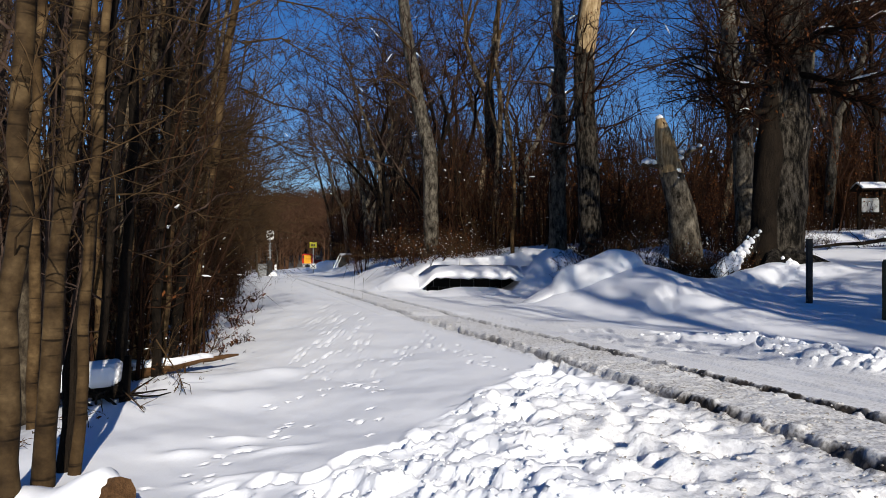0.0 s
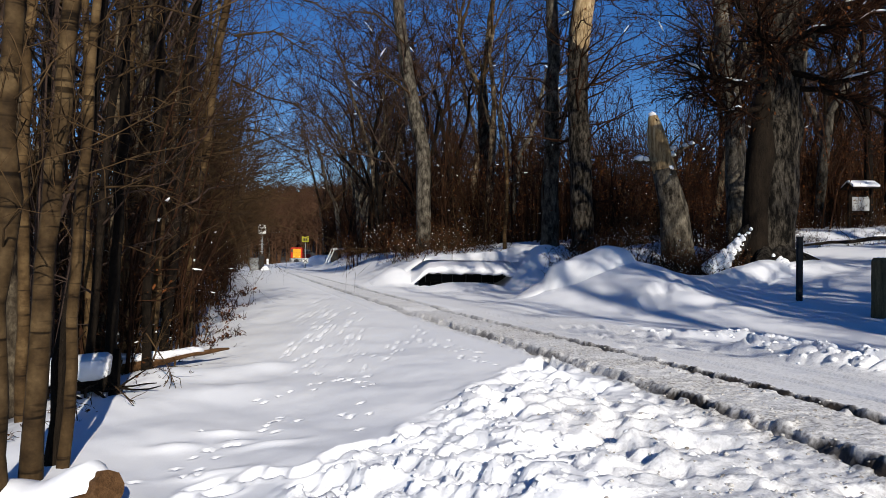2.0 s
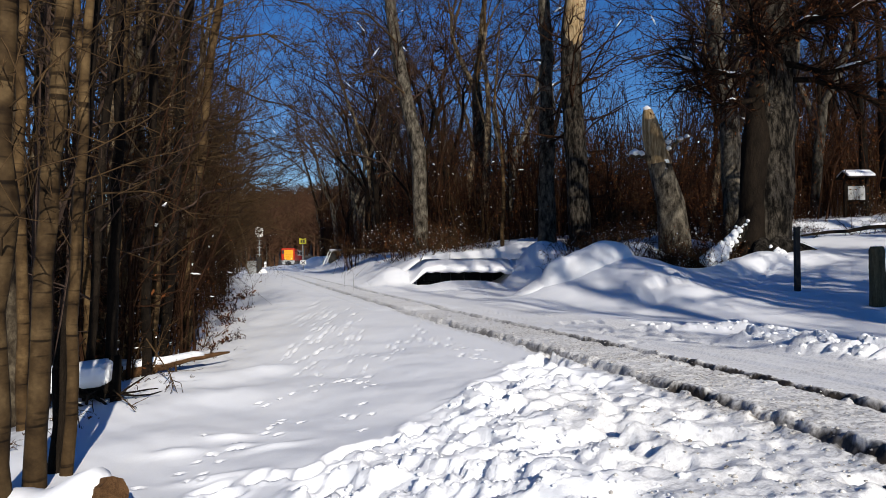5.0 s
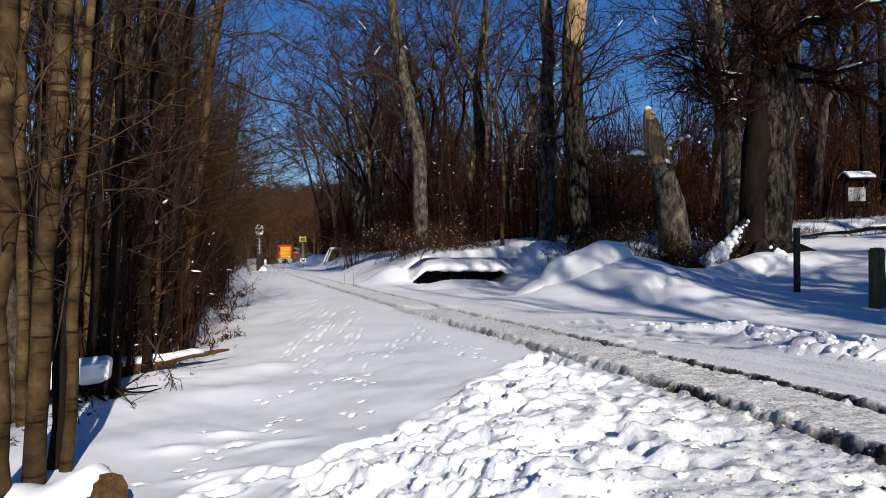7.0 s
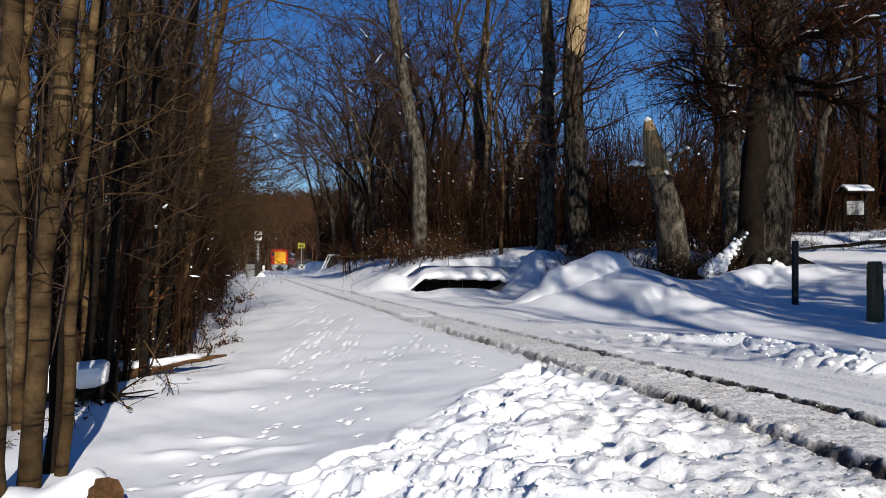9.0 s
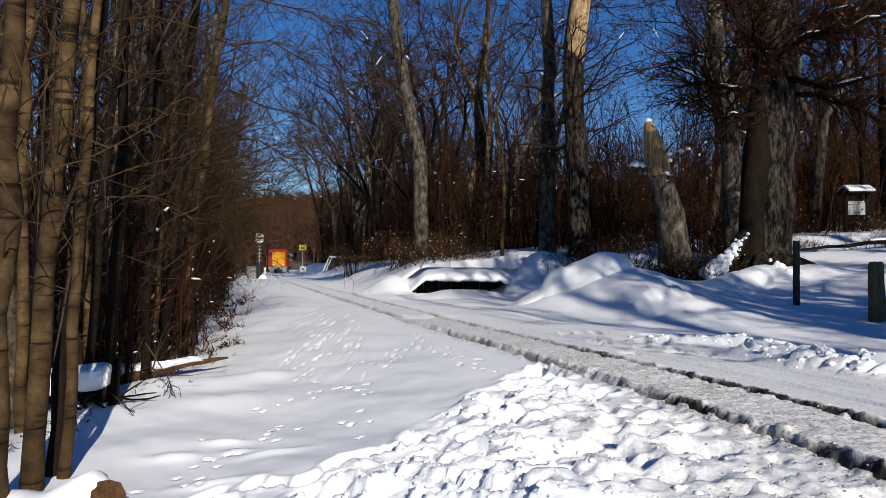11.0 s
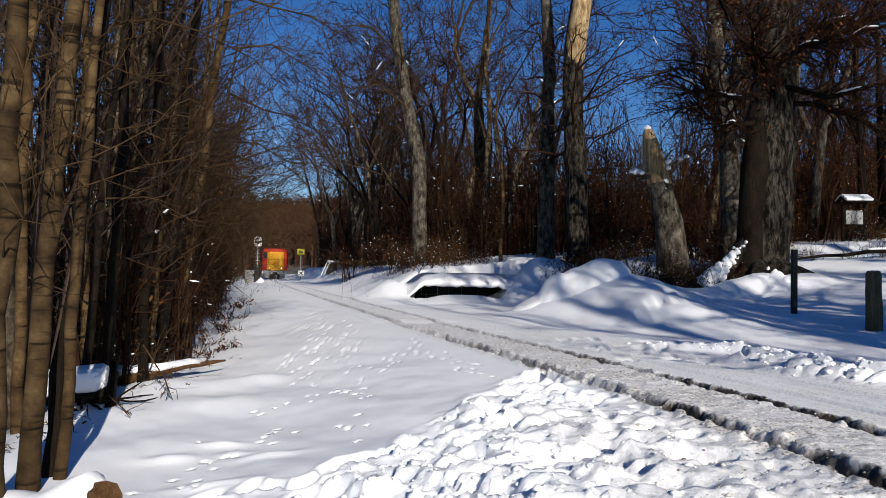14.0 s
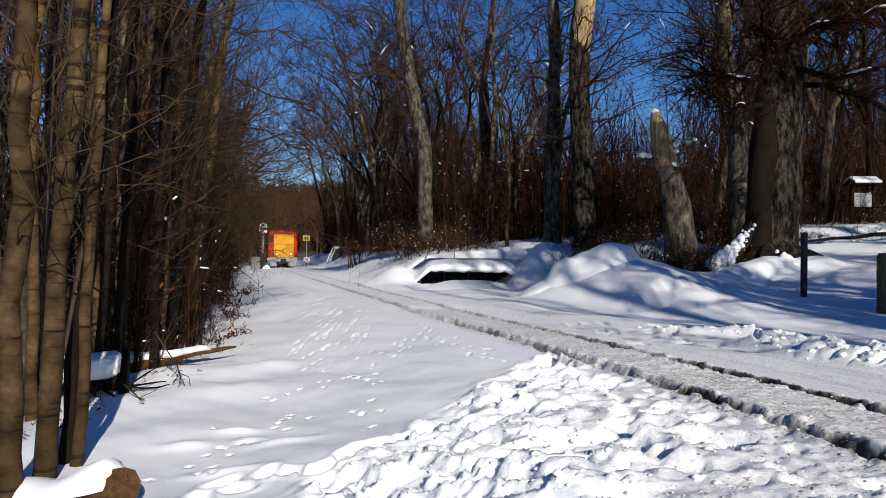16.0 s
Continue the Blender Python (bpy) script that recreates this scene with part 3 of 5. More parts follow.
def along(pts, radii, f):
    g = f * (len(pts) - 1)
    i = min(int(g), len(pts) - 2)
    k = g - i
    return pts[i] + (pts[i + 1] - pts[i]) * k, radii[i] + (radii[i + 1] - radii[i]) * k, unit(pts[i + 1] - pts[i])


def make_tree(seed, spine, radii, limbs, limb_len, low, twigs, subs, bark, twig_mat, label, up=0.6, snow=0, leaves=0, side=None, forks=0, name="tree", twig_len=0.45, fat=1.0, group="", split=False, thin=0.0042):
    """A leafless tree. spine: the trunk's points from its foot; low: the share of the height at which limbs begin."""
    rng = np.random.default_rng(seed)
    ob = thing(name, Matrix.Identity(4), label, "tree", group)
    spine = [np.array(p, float) for p in spine]
    # finer trunk with small kinks
    fs = np.linspace(0, 1, 15)
    tp, tr = [], []
    for f in fs:
        p, r, _ = along(spine, radii, f)
        tp.append(p + (min(0.3 * r, 0.025) * rng.standard_normal(3) if 0 < f < 1 else 0))
        tr.append(r)
    tr[0] *= 1.35 if tr[0] > 0.1 else 1.1
    v, f = tubes([(tp, tr)], 12, 0.05, rng)
    geo_part("trunk", v, f, bark, ob)
    big, mid, small, streaks, leafs = [], [], [], [], []
    height_ = spine[-1][2] - spine[0][2]
    for i in range(limbs + forks):
        fork = i >= limbs
        f = rng.uniform(max(low, 0.45), 0.8) if fork else low + (1 - low) * (i + rng.random()) / limbs
        p, r, d = along(tp, tr, min(f, 0.995))
        a = rng.uniform(0, 2 * math.pi) if side is None or rng.random() < 0.35 else side + rng.normal(0, 0.7)
        way = np.array([math.cos(a), math.sin(a), up * (0.3 + 1.2 * rng.random()) + (1.6 if fork else 0)])
        ln = limb_len * (1.25 - 0.75 * f) * rng.uniform(0.55, 1.15) * (1.5 if fork else 1)
        rl = min(r * (0.8 if fork else 0.5), 0.012 + 0.022 * ln) * fat
        pts, rr = bent(rng, p, way, ln, rl, rl * 0.25, 6, 0.24, 0.05)
        big.append((pts, rr))
        if rng.random() < snow * 1.5 and abs(pts[3][2] - pts[0][2]) < 0.3 * ln:
            g0 = rng.uniform(0, 0.5)
            line = [along(pts, rr, g0 + k * 0.035) for k in range(4)]
            streaks.append(([q + np.array([0, 0, 0.9 * r2 + 0.006]) for q, r2, _ in line], [0.006, line[1][1] * 0.55 + 0.01, line[2][1] * 0.5 + 0.01, 0.005]))
        for j in range(twigs):
            g = 0.15 + 0.85 * (j + rng.random()) / twigs
            q, r2, d2 = along(pts, rr, min(g, 0.99))
            tl = ln * twig_len * rng.uniform(0.5, 1.2) * (1.1 - 0.5 * g)
            t_pts, t_rr = bent(rng, q, d2 + 0.75 * rng.standard_normal(3), tl, max(r2 * 0.55, 0.0045), 0.003, 2, 0.42, 0.05)
            mid.append((t_pts, t_rr))
            for _ in range(subs):
                s, _, d3 = along(t_pts, t_rr, rng.uniform(0.2, 1))
                e = s + unit(d3 + 0.8 * rng.standard_normal(3) + np.array([0, 0, 0.15])) * tl * rng.uniform(0.25, 0.6)
                small.append(([s, e], [thin, 0.0018]))
                if leaves and rng.random() < leaves:
                    leafs.append(e)
    for group_of in ([[p] for p in big] if split else [big]):
        v, f = tubes(group_of, 5)
        made = geo_part("branch" if split else "limb_work", v, f, bark if fat >= 1 else twig_mat, ob)
        if not split:
            tagged(made, kind="stuff")
    v, f = spikes(mid)
    v2, f2 = spikes(small)
    n = len(v)
    tagged(geo_part("crown", v + v2, f + [tuple(k + n for k in q) for q in f2], twig_mat, ob), kind="stuff")
    if streaks:
        v, f = tubes(streaks, 5, 0.2, rng)
        tagged(geo_part("branch_snow", v, f, M_SNOW, ob, "white snow lying along the branches"), kind="stuff")
    if leafs:
        v, f = leaf_quads(leafs, rng)
        tagged(geo_part("dead_leaves", v, f, M_LEAF, ob, "withered rust-brown leaves", False), kind="stuff")
    return ob


def spikes(paths, sides=3):
    """Thin twigs that end in a point: (points, radii) each."""
    verts, faces = [], []
    for pts, radii in paths:
        d = unit(pts[-1] - pts[0])
        a = unit(np.cross(d, (0.3, 0.2, 0.93) if abs(d[2]) < 0.9 else (1.0, 0, 0)))
        b = np.cross(d, a)
        base = len(verts)
        for p, r in zip(pts[:-1], radii):
            for k in range(sides):
                t = 2 * math.pi * k / sides
                verts.append(tuple(p + r * (a * math.cos(t) + b * math.sin(t))))
        verts.append(tuple(pts[-1]))
        n = len(pts) - 1
        for i in range(n - 1):
            for k in range(sides):
                k2 = (k + 1) % sides
                p, q = base + i * sides, base + (i + 1) * sides
                faces.append((p + k, p + k2, q + k2, q + k))
        for k in range(sides):
            faces.append((base + (n - 1) * sides + k, base + (n - 1) * sides + (k + 1) % sides, base + n * sides))
    return verts, faces


def leaf_quads(places, rng, size=0.04):
    v, f = [], []
    for p in places:
        a, b = unit(rng.standard_normal(3)), unit(rng.standard_normal(3))
        s = size * rng.uniform(0.6, 1.3)
        n = len(v)
        v += [tuple(p - a * s), tuple(p + b * s * 0.5), tuple(p + a * s), tuple(p - b * s * 0.5)]
        f.append((n, n + 1, n + 2, n + 3))
    return v, f


def make_bush(seed, height_, spread_, stems, twigs, leaves, mat, label, snow=0, name="bush", group=""):
    rng = np.random.default_rng(seed)
    ob = thing(name, Matrix.Identity(4), label, "bush", group)
    big, small, leafs, clumps = [], [], [], []
    for i in range(stems):
        a = rng.uniform(0, 2 * math.pi)
        foot = np.array([0.25 * spread_ * rng.standard_normal(), 0.25 * spread_ * rng.standard_normal(), -0.1])
        way = np.array([math.cos(a) * spread_ * rng.random(), math.sin(a) * spread_ * rng.random(), height_])
        ln = height_ * rng.uniform(0.55, 1.1)
        pts, rr = bent(rng, foot, way, ln, 0.006 + 0.006 * height_ * rng.random(), 0.004, 6, 0.12, 0.0)
        big.append((pts, rr))
        for j in range(twigs):
            g = 0.12 + 0.88 * rng.random()
            q, r2, d2 = along(pts, rr, min(g, 0.99))
            tl = ln * 0.3 * rng.uniform(0.4, 1.2)
            t_pts, t_rr = bent(rng, q, d2 + 0.9 * rng.standard_normal(3), tl, max(r2 * 0.5, 0.0045), 0.002, 2, 0.25, 0.0)
            small.append((t_pts, t_rr))
            for _ in range(3):
                s, _, d3 = along(t_pts, t_rr, rng.uniform(0.2, 1))
                e = s + unit(d3 + 0.9 * rng.standard_normal(3)) * tl * rng.uniform(0.25, 0.6)
                small.append(([s, e], [0.0042, 0.0018]))
                if rng.random() < leaves:
                    leafs.append(e)
            if rng.random() < snow * 1.8 and abs(t_pts[-1][2] - t_pts[0][2]) < 0.35 * tl:
                g0 = rng.uniform(0, 0.5)
                line = [along(t_pts, t_rr, g0 + k * 0.035)[0] + np.array([0, 0, 0.006]) for k in range(4)]
                w = rng.uniform(0.007, 0.02) if rng.random() < 0.5 else rng.uniform(0.006, 0.014)
                clumps.append((line, [0.004, w, w * 0.8, 0.003]))
    v, f = tubes(big, 4)
    tagged(geo_part("stem_clump", v, f, mat, ob), kind="stuff")
    v, f = spikes(small)
    tagged(geo_part("crown", v, f, mat, ob), kind="stuff")
    if leafs:
        v, f = leaf_quads(leafs, rng, 0.034)
        tagged(geo_part("dead_leaves", v, f, M_LEAF, ob, "withered rust-brown leaves", False), kind="stuff")
    if clumps:
        v, f = tubes(clumps, 4, 0.3, rng)
        tagged(geo_part("twig_snow", v, f, M_SNOW, ob, "white snow lying along the twigs"), kind="stuff")
    return ob


def make_forked(seed, tall, r, share, open_, bark, twig_mat, label, snow=0.0, leaves=0.0, lean=0.06, thin=0.010):
    """A leafless tree whose short trunk forks again and again into a spreading, crooked crown."""
    rng = np.random.default_rng(seed)
    ob = thing("tree", Matrix.Identity(4), label, "tree")
    levels, shoots, streaks, leafs = [[], [], [], [], []], [], [], []

    def grow(p, d, ln, r0, level):
        r1 = r0 * (0.8 if level == 0 else 0.6)
        pts, rr = bent(rng, p, d, ln, r0, r1, 7 if level == 0 else 4, (0.035, 0.13, 0.17, 0.2, 0.24)[level], 0.03 if level else 0.0)
        levels[level].append((pts, rr))
        flat = abs(pts[-1][2] - pts[0][2]) < 0.55 * ln
        if level and flat and rng.random() < snow:
            g0 = rng.uniform(0, 0.6)
            line = [along(pts, rr, g0 + k * 0.11) for k in range(4)]
            streaks.append(([q + np.array([0, 0, 0.8 * w + 0.01]) for q, w, _ in line], [0.012, 0.03 + 0.4 * line[1][1], 0.025 + 0.4 * line[2][1], 0.01]))
        for _ in range((0, 3, 5, 6, 7)[level]):
            q, w, d2 = along(pts, rr, rng.uniform(0.15, 1))
            tl = tall * rng.uniform(0.035, 0.085)
            t_pts, t_rr = bent(rng, q, d2 + 0.8 * rng.standard_normal(3), tl, min(w * 0.6, 0.016) + 0.006, 0.006, 3, 0.32, 0.04)
            shoots.append((t_pts, t_rr))
            for _ in range(2):
                e0, _w, d3 = along(t_pts, t_rr, rng.uniform(0.2, 0.95))
                e1 = e0 + unit(d3 + 0.75 * rng.standard_normal(3)) * tl * rng.uniform(0.3, 0.7)
                shoots.append(([e0, e1], [thin, 0.003]))
                if rng.random() < leaves:
                    leafs.append(e1)
        if level == 4:
            return
        kids = (rng.choice((2, 3)), rng.choice((2, 3)), 2, 2)[level]
        turn = rng.uniform(0, 2 * math.pi)
        d = unit(pts[-1] - pts[-2])
        a = unit(np.cross(d, (0.31, 0.52, 0.2) if level else (1.0, 0.1, 0.0)))
        b = np.cross(d, a)
        for k in range(kids):
            ang = turn + 2 * math.pi * k / kids + rng.normal(0, 0.35)
            way = d + open_ * rng.uniform(0.55, 1.25) * (a * math.cos(ang) + b * math.sin(ang)) + np.array([0, 0, 0.12])
            q, w, _ = along(pts, rr, 1.0 if k == 0 else rng.uniform(0.7, 1.0))
            grow(q, way, tall * (1 - share) * (0.37, 0.29, 0.21, 0.15)[level] * rng.uniform(0.75, 1.25), w * rng.uniform(0.62, 0.85), level + 1)

    grow(np.array([0, 0, -0.2]), np.array([lean * rng.standard_normal(), lean * rng.standard_normal(), 1.0]), tall * share, r, 0)
    v, f = tubes(levels[0], 10, 0.05, rng)
    geo_part("trunk", v, f, bark, ob)
    for p in levels[1]:
        v, f = tubes([p], 6)
        geo_part("branch", v, f, bark, ob)
    v, f = tubes(levels[2] + levels[3], 4)
    v2, f2 = spikes(levels[4] + shoots)
    n = len(v)
    tagged(geo_part("crown", v + v2, f + [tuple(k + n for k in q) for q in f2], twig_mat, ob), kind="stuff")
    if streaks:
        v, f = tubes(streaks, 5, 0.2, rng)
        tagged(geo_part("branch_snow", v, f, M_SNOW, ob, "white snow lying along the branches"), kind="stuff")
    if leafs:
        v, f = leaf_quads(leafs, rng, 0.06)
        tagged(geo_part("dead_leaves", v, f, M_LEAF, ob, "withered rust-brown leaves", False), kind="stuff")
    return ob


def straight(h, lean, seed):
    r = random.Random(seed)
    dx, dy = r.gauss(0, lean), r.gauss(0, lean)
    return [(0, 0, -0.2), (dx * 0.3 + r.gauss(0, 0.06), dy * 0.3, h * 0.33), (dx * 0.65 + r.gauss(0, 0.1), dy * 0.65, h * 0.66), (dx, dy, h)]


def scatter(protos, spots, group):
    """Puts the first of each kind at its first spot, and copies at the rest."""
    used = set()
    for k, x, y, turn, size in spots:
        proto = protos[k % len(protos)]
        m = stands(x, y, 0.35 if proto.name.startswith("tree") else 0.08, turn)
        if proto.name not in used:
            used.add(proto.name)
            proto["group"] = group
            proto.matrix_world = m
            proto.scale = (size,) * 3
        else:
            ob = copy_thing(proto, m)
            ob.scale = (size,) * 3


def near_trunks():
    """The young trunks at the edge of the wood beside the camera."""
    # shade on the dark trunks is painted in with near-black bark
    specs = (
        ("slender young tree with lit yellow-brown bark at the wood's edge", M_BARK_LIT, 0.06, (-2.263, 3.70, -0.399), (-2.282, 3.75, 0.748), (-2.266, 3.80, 2.202), 1),
        ("slender young tree with lit yellow-brown bark and dark rings", M_BARK_LIT, 0.058, (-2.284, 4.05, -0.357), (-2.258, 4.15, 0.986), (-2.179, 4.25, 2.356), 2),
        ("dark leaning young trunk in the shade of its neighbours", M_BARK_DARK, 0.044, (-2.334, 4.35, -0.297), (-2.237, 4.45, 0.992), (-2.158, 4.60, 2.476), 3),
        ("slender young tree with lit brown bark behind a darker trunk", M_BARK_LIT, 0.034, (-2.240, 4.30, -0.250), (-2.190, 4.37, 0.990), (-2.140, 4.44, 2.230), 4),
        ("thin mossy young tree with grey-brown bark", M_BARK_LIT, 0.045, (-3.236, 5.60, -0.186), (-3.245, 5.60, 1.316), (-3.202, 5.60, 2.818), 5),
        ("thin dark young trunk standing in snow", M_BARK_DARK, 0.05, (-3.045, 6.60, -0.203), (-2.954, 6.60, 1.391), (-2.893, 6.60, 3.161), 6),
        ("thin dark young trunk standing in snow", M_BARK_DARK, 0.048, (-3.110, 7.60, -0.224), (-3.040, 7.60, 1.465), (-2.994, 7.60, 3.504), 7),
        ("thin young tree with lit grey-brown bark", M_BARK_LIT, 0.055, (-3.306, 8.20, -0.313), (-3.218, 8.20, 1.510), (-3.281, 8.20, 3.709), 8),
        ("thin young tree with lit mossy bark at the wood's edge", M_BARK_LIT, 0.06, (-3.429, 9.60, -0.152), (-3.230, 9.60, 1.982), (-2.936, 9.60, 4.189), 9),
        ("thin young tree with lit grey-brown bark", M_BARK_LIT, 0.05, (-3.663, 8.40, -0.342), (-3.727, 8.40, 1.524), (-3.599, 8.40, 3.778), 10),
        ("thin pale young tree standing in snow", M_BARK_LIT, 0.045, (-3.596, 7.40, -0.195), (-3.652, 7.40, 1.450), (-3.681, 7.40, 3.435), 11),
    )
    for label, bark, r, a, b, c, seed in specs:
        a = (a[0], a[1], min(a[2], height(a[0], a[1]) - 0.03))
        base = Vector(a)
        top = Vector(c) + (Vector(c) - Vector(b)) * 2.2
        spine = [tuple(Vector(p) - base) for p in (a, b, c, tuple(top))]
        ob = make_tree(seed + 40, spine, [r, r * 0.92, r * 0.8, r * 0.35], 9, 1.3, 0.3, 5, 3, bark, M_TWIG, label, up=0.7, fat=0.22, thin=0.0025, group="young trees of the wood", split=True)
        ob.matrix_world = Matrix.Translation(base)


near_trunks()

# dark bark on half of them stands for the shade inside the wood
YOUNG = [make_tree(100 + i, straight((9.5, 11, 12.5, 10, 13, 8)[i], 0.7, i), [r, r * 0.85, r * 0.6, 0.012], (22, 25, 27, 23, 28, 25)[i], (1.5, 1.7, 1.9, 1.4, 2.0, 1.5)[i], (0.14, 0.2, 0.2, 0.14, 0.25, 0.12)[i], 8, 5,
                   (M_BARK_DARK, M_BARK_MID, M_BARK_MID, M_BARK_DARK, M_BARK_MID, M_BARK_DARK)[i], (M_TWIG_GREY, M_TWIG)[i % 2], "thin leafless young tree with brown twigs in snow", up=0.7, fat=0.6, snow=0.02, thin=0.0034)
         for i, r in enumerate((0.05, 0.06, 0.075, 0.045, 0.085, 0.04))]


def left_wood():
    rng = random.Random(12)
    spots = []
    tries = 0
    while len(spots) < 90 and tries < 4000:
        tries += 1
        y = 5.5 + 75 * rng.random() ** 1.7
        edge = float(np.interp(y, (4, 10, 60), (-4.6, -3.5, -3.3)))
        u = edge - 0.15 - (11 + 0.1 * y) * rng.random() ** 1.35
        x = float(track_x(y)) + u * 1.04
        if x / y < -0.78 or any((x - s[1]) ** 2 + (y - s[2]) ** 2 < 0.2 for s in spots):
            continue
        if y < 8 and x > -0.62 * y + 1.0 and u > edge - 0.4:
            continue
        spots.append((rng.randrange(6), x, y, rng.uniform(-40, 40), rng.uniform(0.8, 1.2)))
    scatter(YOUNG, spots, "young trees of the wood")


left_wood()

EDGE = [make_tree(150 + i, straight((8.5, 10.5)[i], 0.6, 60 + i), [r, r * 0.85, r * 0.6, 0.012], 34, (2.9, 3.5)[i], 0.12, 9, 6, M_BARK_MID, M_TWIG,
                  "leafless edge tree with dense fine brown twigs reaching over the snow", up=0.55, side=0.0, fat=0.5, snow=0.015, thin=0.0036) for i, r in enumerate((0.06, 0.075))]


def wood_edge():
    rng = random.Random(5)
    spots = []
    for i in range(40):
        y = 8.6 + 1.2 * i + rng.uniform(-0.6, 0.6)
        u = float(np.interp(y, (4, 10, 60), (-4.7, -4.0, -3.6))) - 1.6 * rng.random()
        spots.append((i, float(track_x(y)) + u * 1.04, y, rng.uniform(-35, 35), rng.uniform(0.85, 1.15)))
    scatter(EDGE, spots, "edge trees of the wood")


wood_edge()

BUSHES = [make_bush(200 + i, (2.6, 3.4, 1.8, 4.2, 1.3)[i], (0.7, 0.6, 0.9, 0.5, 1.0)[i], (16, 14, 16, 13, 16)[i], 9, (0.25, 0.45, 0.12, 0.2, 0.5)[i], (M_TWIG_RED, M_TWIG_RED, M_TWIG, M_TWIG_RED, M_TWIG)[i],
                    "bare brown undergrowth bush with withered leaves and snow specks", snow=(0.2, 0.2, 0.22, 0.14, 0.22)[i]) for i in range(5)]


def undergrowth():
    rng = random.Random(77)
    spots = []
    while len(spots) < 145:
        y = 15.5 + 70 * rng.random() ** 1.6
        foot = float(np.interp(y, FOOT_Y, FOOT_U))
        u = foot + (3.3 if y < 23 else 2.9) + 22 * rng.random() ** 1.25
        x = float(track_x(y)) + u
        if x / y > 0.72 or (x / y > 0.36 and y < 22) or (x / y > 0.46 and y < 29) or (0.24 < x / y < 0.36 and y < 19.5) or (y < 19 and x / y > 0.1):
            continue
        spots.append((rng.randrange(5), x, y, rng.uniform(0, 360), rng.uniform(0.9, 1.5) + (0.5 if y > 24 else 0)))
    for _ in range(55):
        y = 7.5 + 55 * rng.random() ** 1.5
        u = float(np.interp(y, (4, 10, 60), (-4.7, -3.7, -3.3))) - 3.5 * rng.random() ** 1.5
        spots.append((rng.choice((0, 2, 3, 4)), float(track_x(y)) + u * 1.04, y, rng.uniform(0, 360), rng.uniform(0.5, 0.95)))
    scatter(BUSHES, spots, "bushes of the undergrowth")
    laden = make_bush(260, 0.95, 1.3, 16, 8, 0.3, M_TWIG, "low tangled bush on the bank laden with snow", snow=0.5)
    scatter([laden], [(0, *(-0.379, 26.00, 0.741)[:2], 10, 1.0), (0, *(0.326, 26.60, 0.737)[:2], 120, 1.1), (0, *(1.250, 26.30, 0.799)[:2], 200, 0.9), (0, *(-1.867, 29.00, 0.722)[:2], 260, 1.2), (0, *(5.811, 17.00, 0.991)[:2], 40, 0.6), (0, *(5.290, 17.00, 0.861)[:2], 140, 0.55)], "snow-laden bushes on the bank")
    rng = random.Random(99)
    brush = []
    for i in range(34):
        y = rng.uniform(17.5, 23)
        brush.append((i, y * rng.uniform(0.155, 0.40), y, rng.uniform(0, 360), rng.uniform(0.65, 1.05)))
    for i in range(24):
        y = rng.uniform(15.9, 17.4)
        brush.append((i, y * rng.uniform(0.262, 0.405), y, rng.uniform(0, 360), rng.uniform(0.6, 1.0)))
    for i in range(26):
        y = rng.uniform(21.5, 28)
        brush.append((i, y * rng.uniform(0.435, 0.62), y, rng.uniform(0, 360), rng.uniform(0.4, 0.6) if y < 26 else rng.uniform(0.8, 1.3)))
    for i in range(34):
        y = rng.uniform(28, 52)
        u = float(np.interp(y, FOOT_Y, FOOT_U)) + rng.uniform(2.0, 4.5)
        brush.append((i, float(track_x(y)) + u, y, rng.uniform(0, 360), rng.uniform(1.0, 1.8)))
    for i in range(22):
        y = rng.uniform(25.6, 33)
        brush.append((i, y * rng.uniform(-0.055, 0.12), y, rng.uniform(0, 360), rng.uniform(0.8, 1.4)))
    low = [make_bush(262, 1.2, 1.0, 15, 8, 0.3, M_TWIG_RED, "low bare brushwood at the trees' feet with bits of snow", snow=0.3), make_bush(263, 0.9, 1.3, 15, 8, 0.4, M_TWIG, "low tangled brushwood with withered leaves in snow", snow=0.3)]
    scatter(low, brush, "brushwood at the trees' feet")
    leafy = make_bush(264, 3.4, 0.9, 15, 13, 0.95, M_TWIG_RED, "young beech still holding its rust-brown leaves")
    scatter([leafy], [(0, *(7.581, 21.00, 1.013)[:2], 0, 1.0), (0, *(7.827, 23.00, 1.023)[:2], 70, 1.15), (0, *(9.351, 24.50, 1.031)[:2], 140, 1.2), (0, *(1.645, 29.00, 0.833)[:2], 200, 1.0), (0, *(5.300, 26.00, 1.039)[:2], 260, 1.1), (0, *(15.083, 30.00, 1.521)[:2], 320, 1.3), (0, *(6.438, 25.00, 1.034)[:2], 30, 0.9), (0, *(-4.776, 38.00, 0.667)[:2], 95, 1.2)], "young beeches with withered leaves")
    twiggy = make_bush(265, 0.5, 1.2, 9, 5, 0.1, M_TWIG, "small heap of bare twigs sticking out of the snow", snow=0.1)
    scatter([twiggy], [(0, *(-3.097, 8.90, -0.164)[:2], 0, 0.9), (0, *(-2.847, 7.20, -0.320)[:2], 90, 0.7), (0, *(-2.835, 6.50, -0.420)[:2], 190, 0.7), (0, *(-2.813, 5.70, -0.432)[:2], 250, 0.7), (0, *(-2.928, 5.00, -0.453)[:2], 300, 0.8)], "twigs at the wood's edge")
    dry = make_bush(261, 0.42, 0.8, 22, 7, 0.3, M_TWIG_RED, "low dry brown scrub at the wood's edge", snow=0.15)
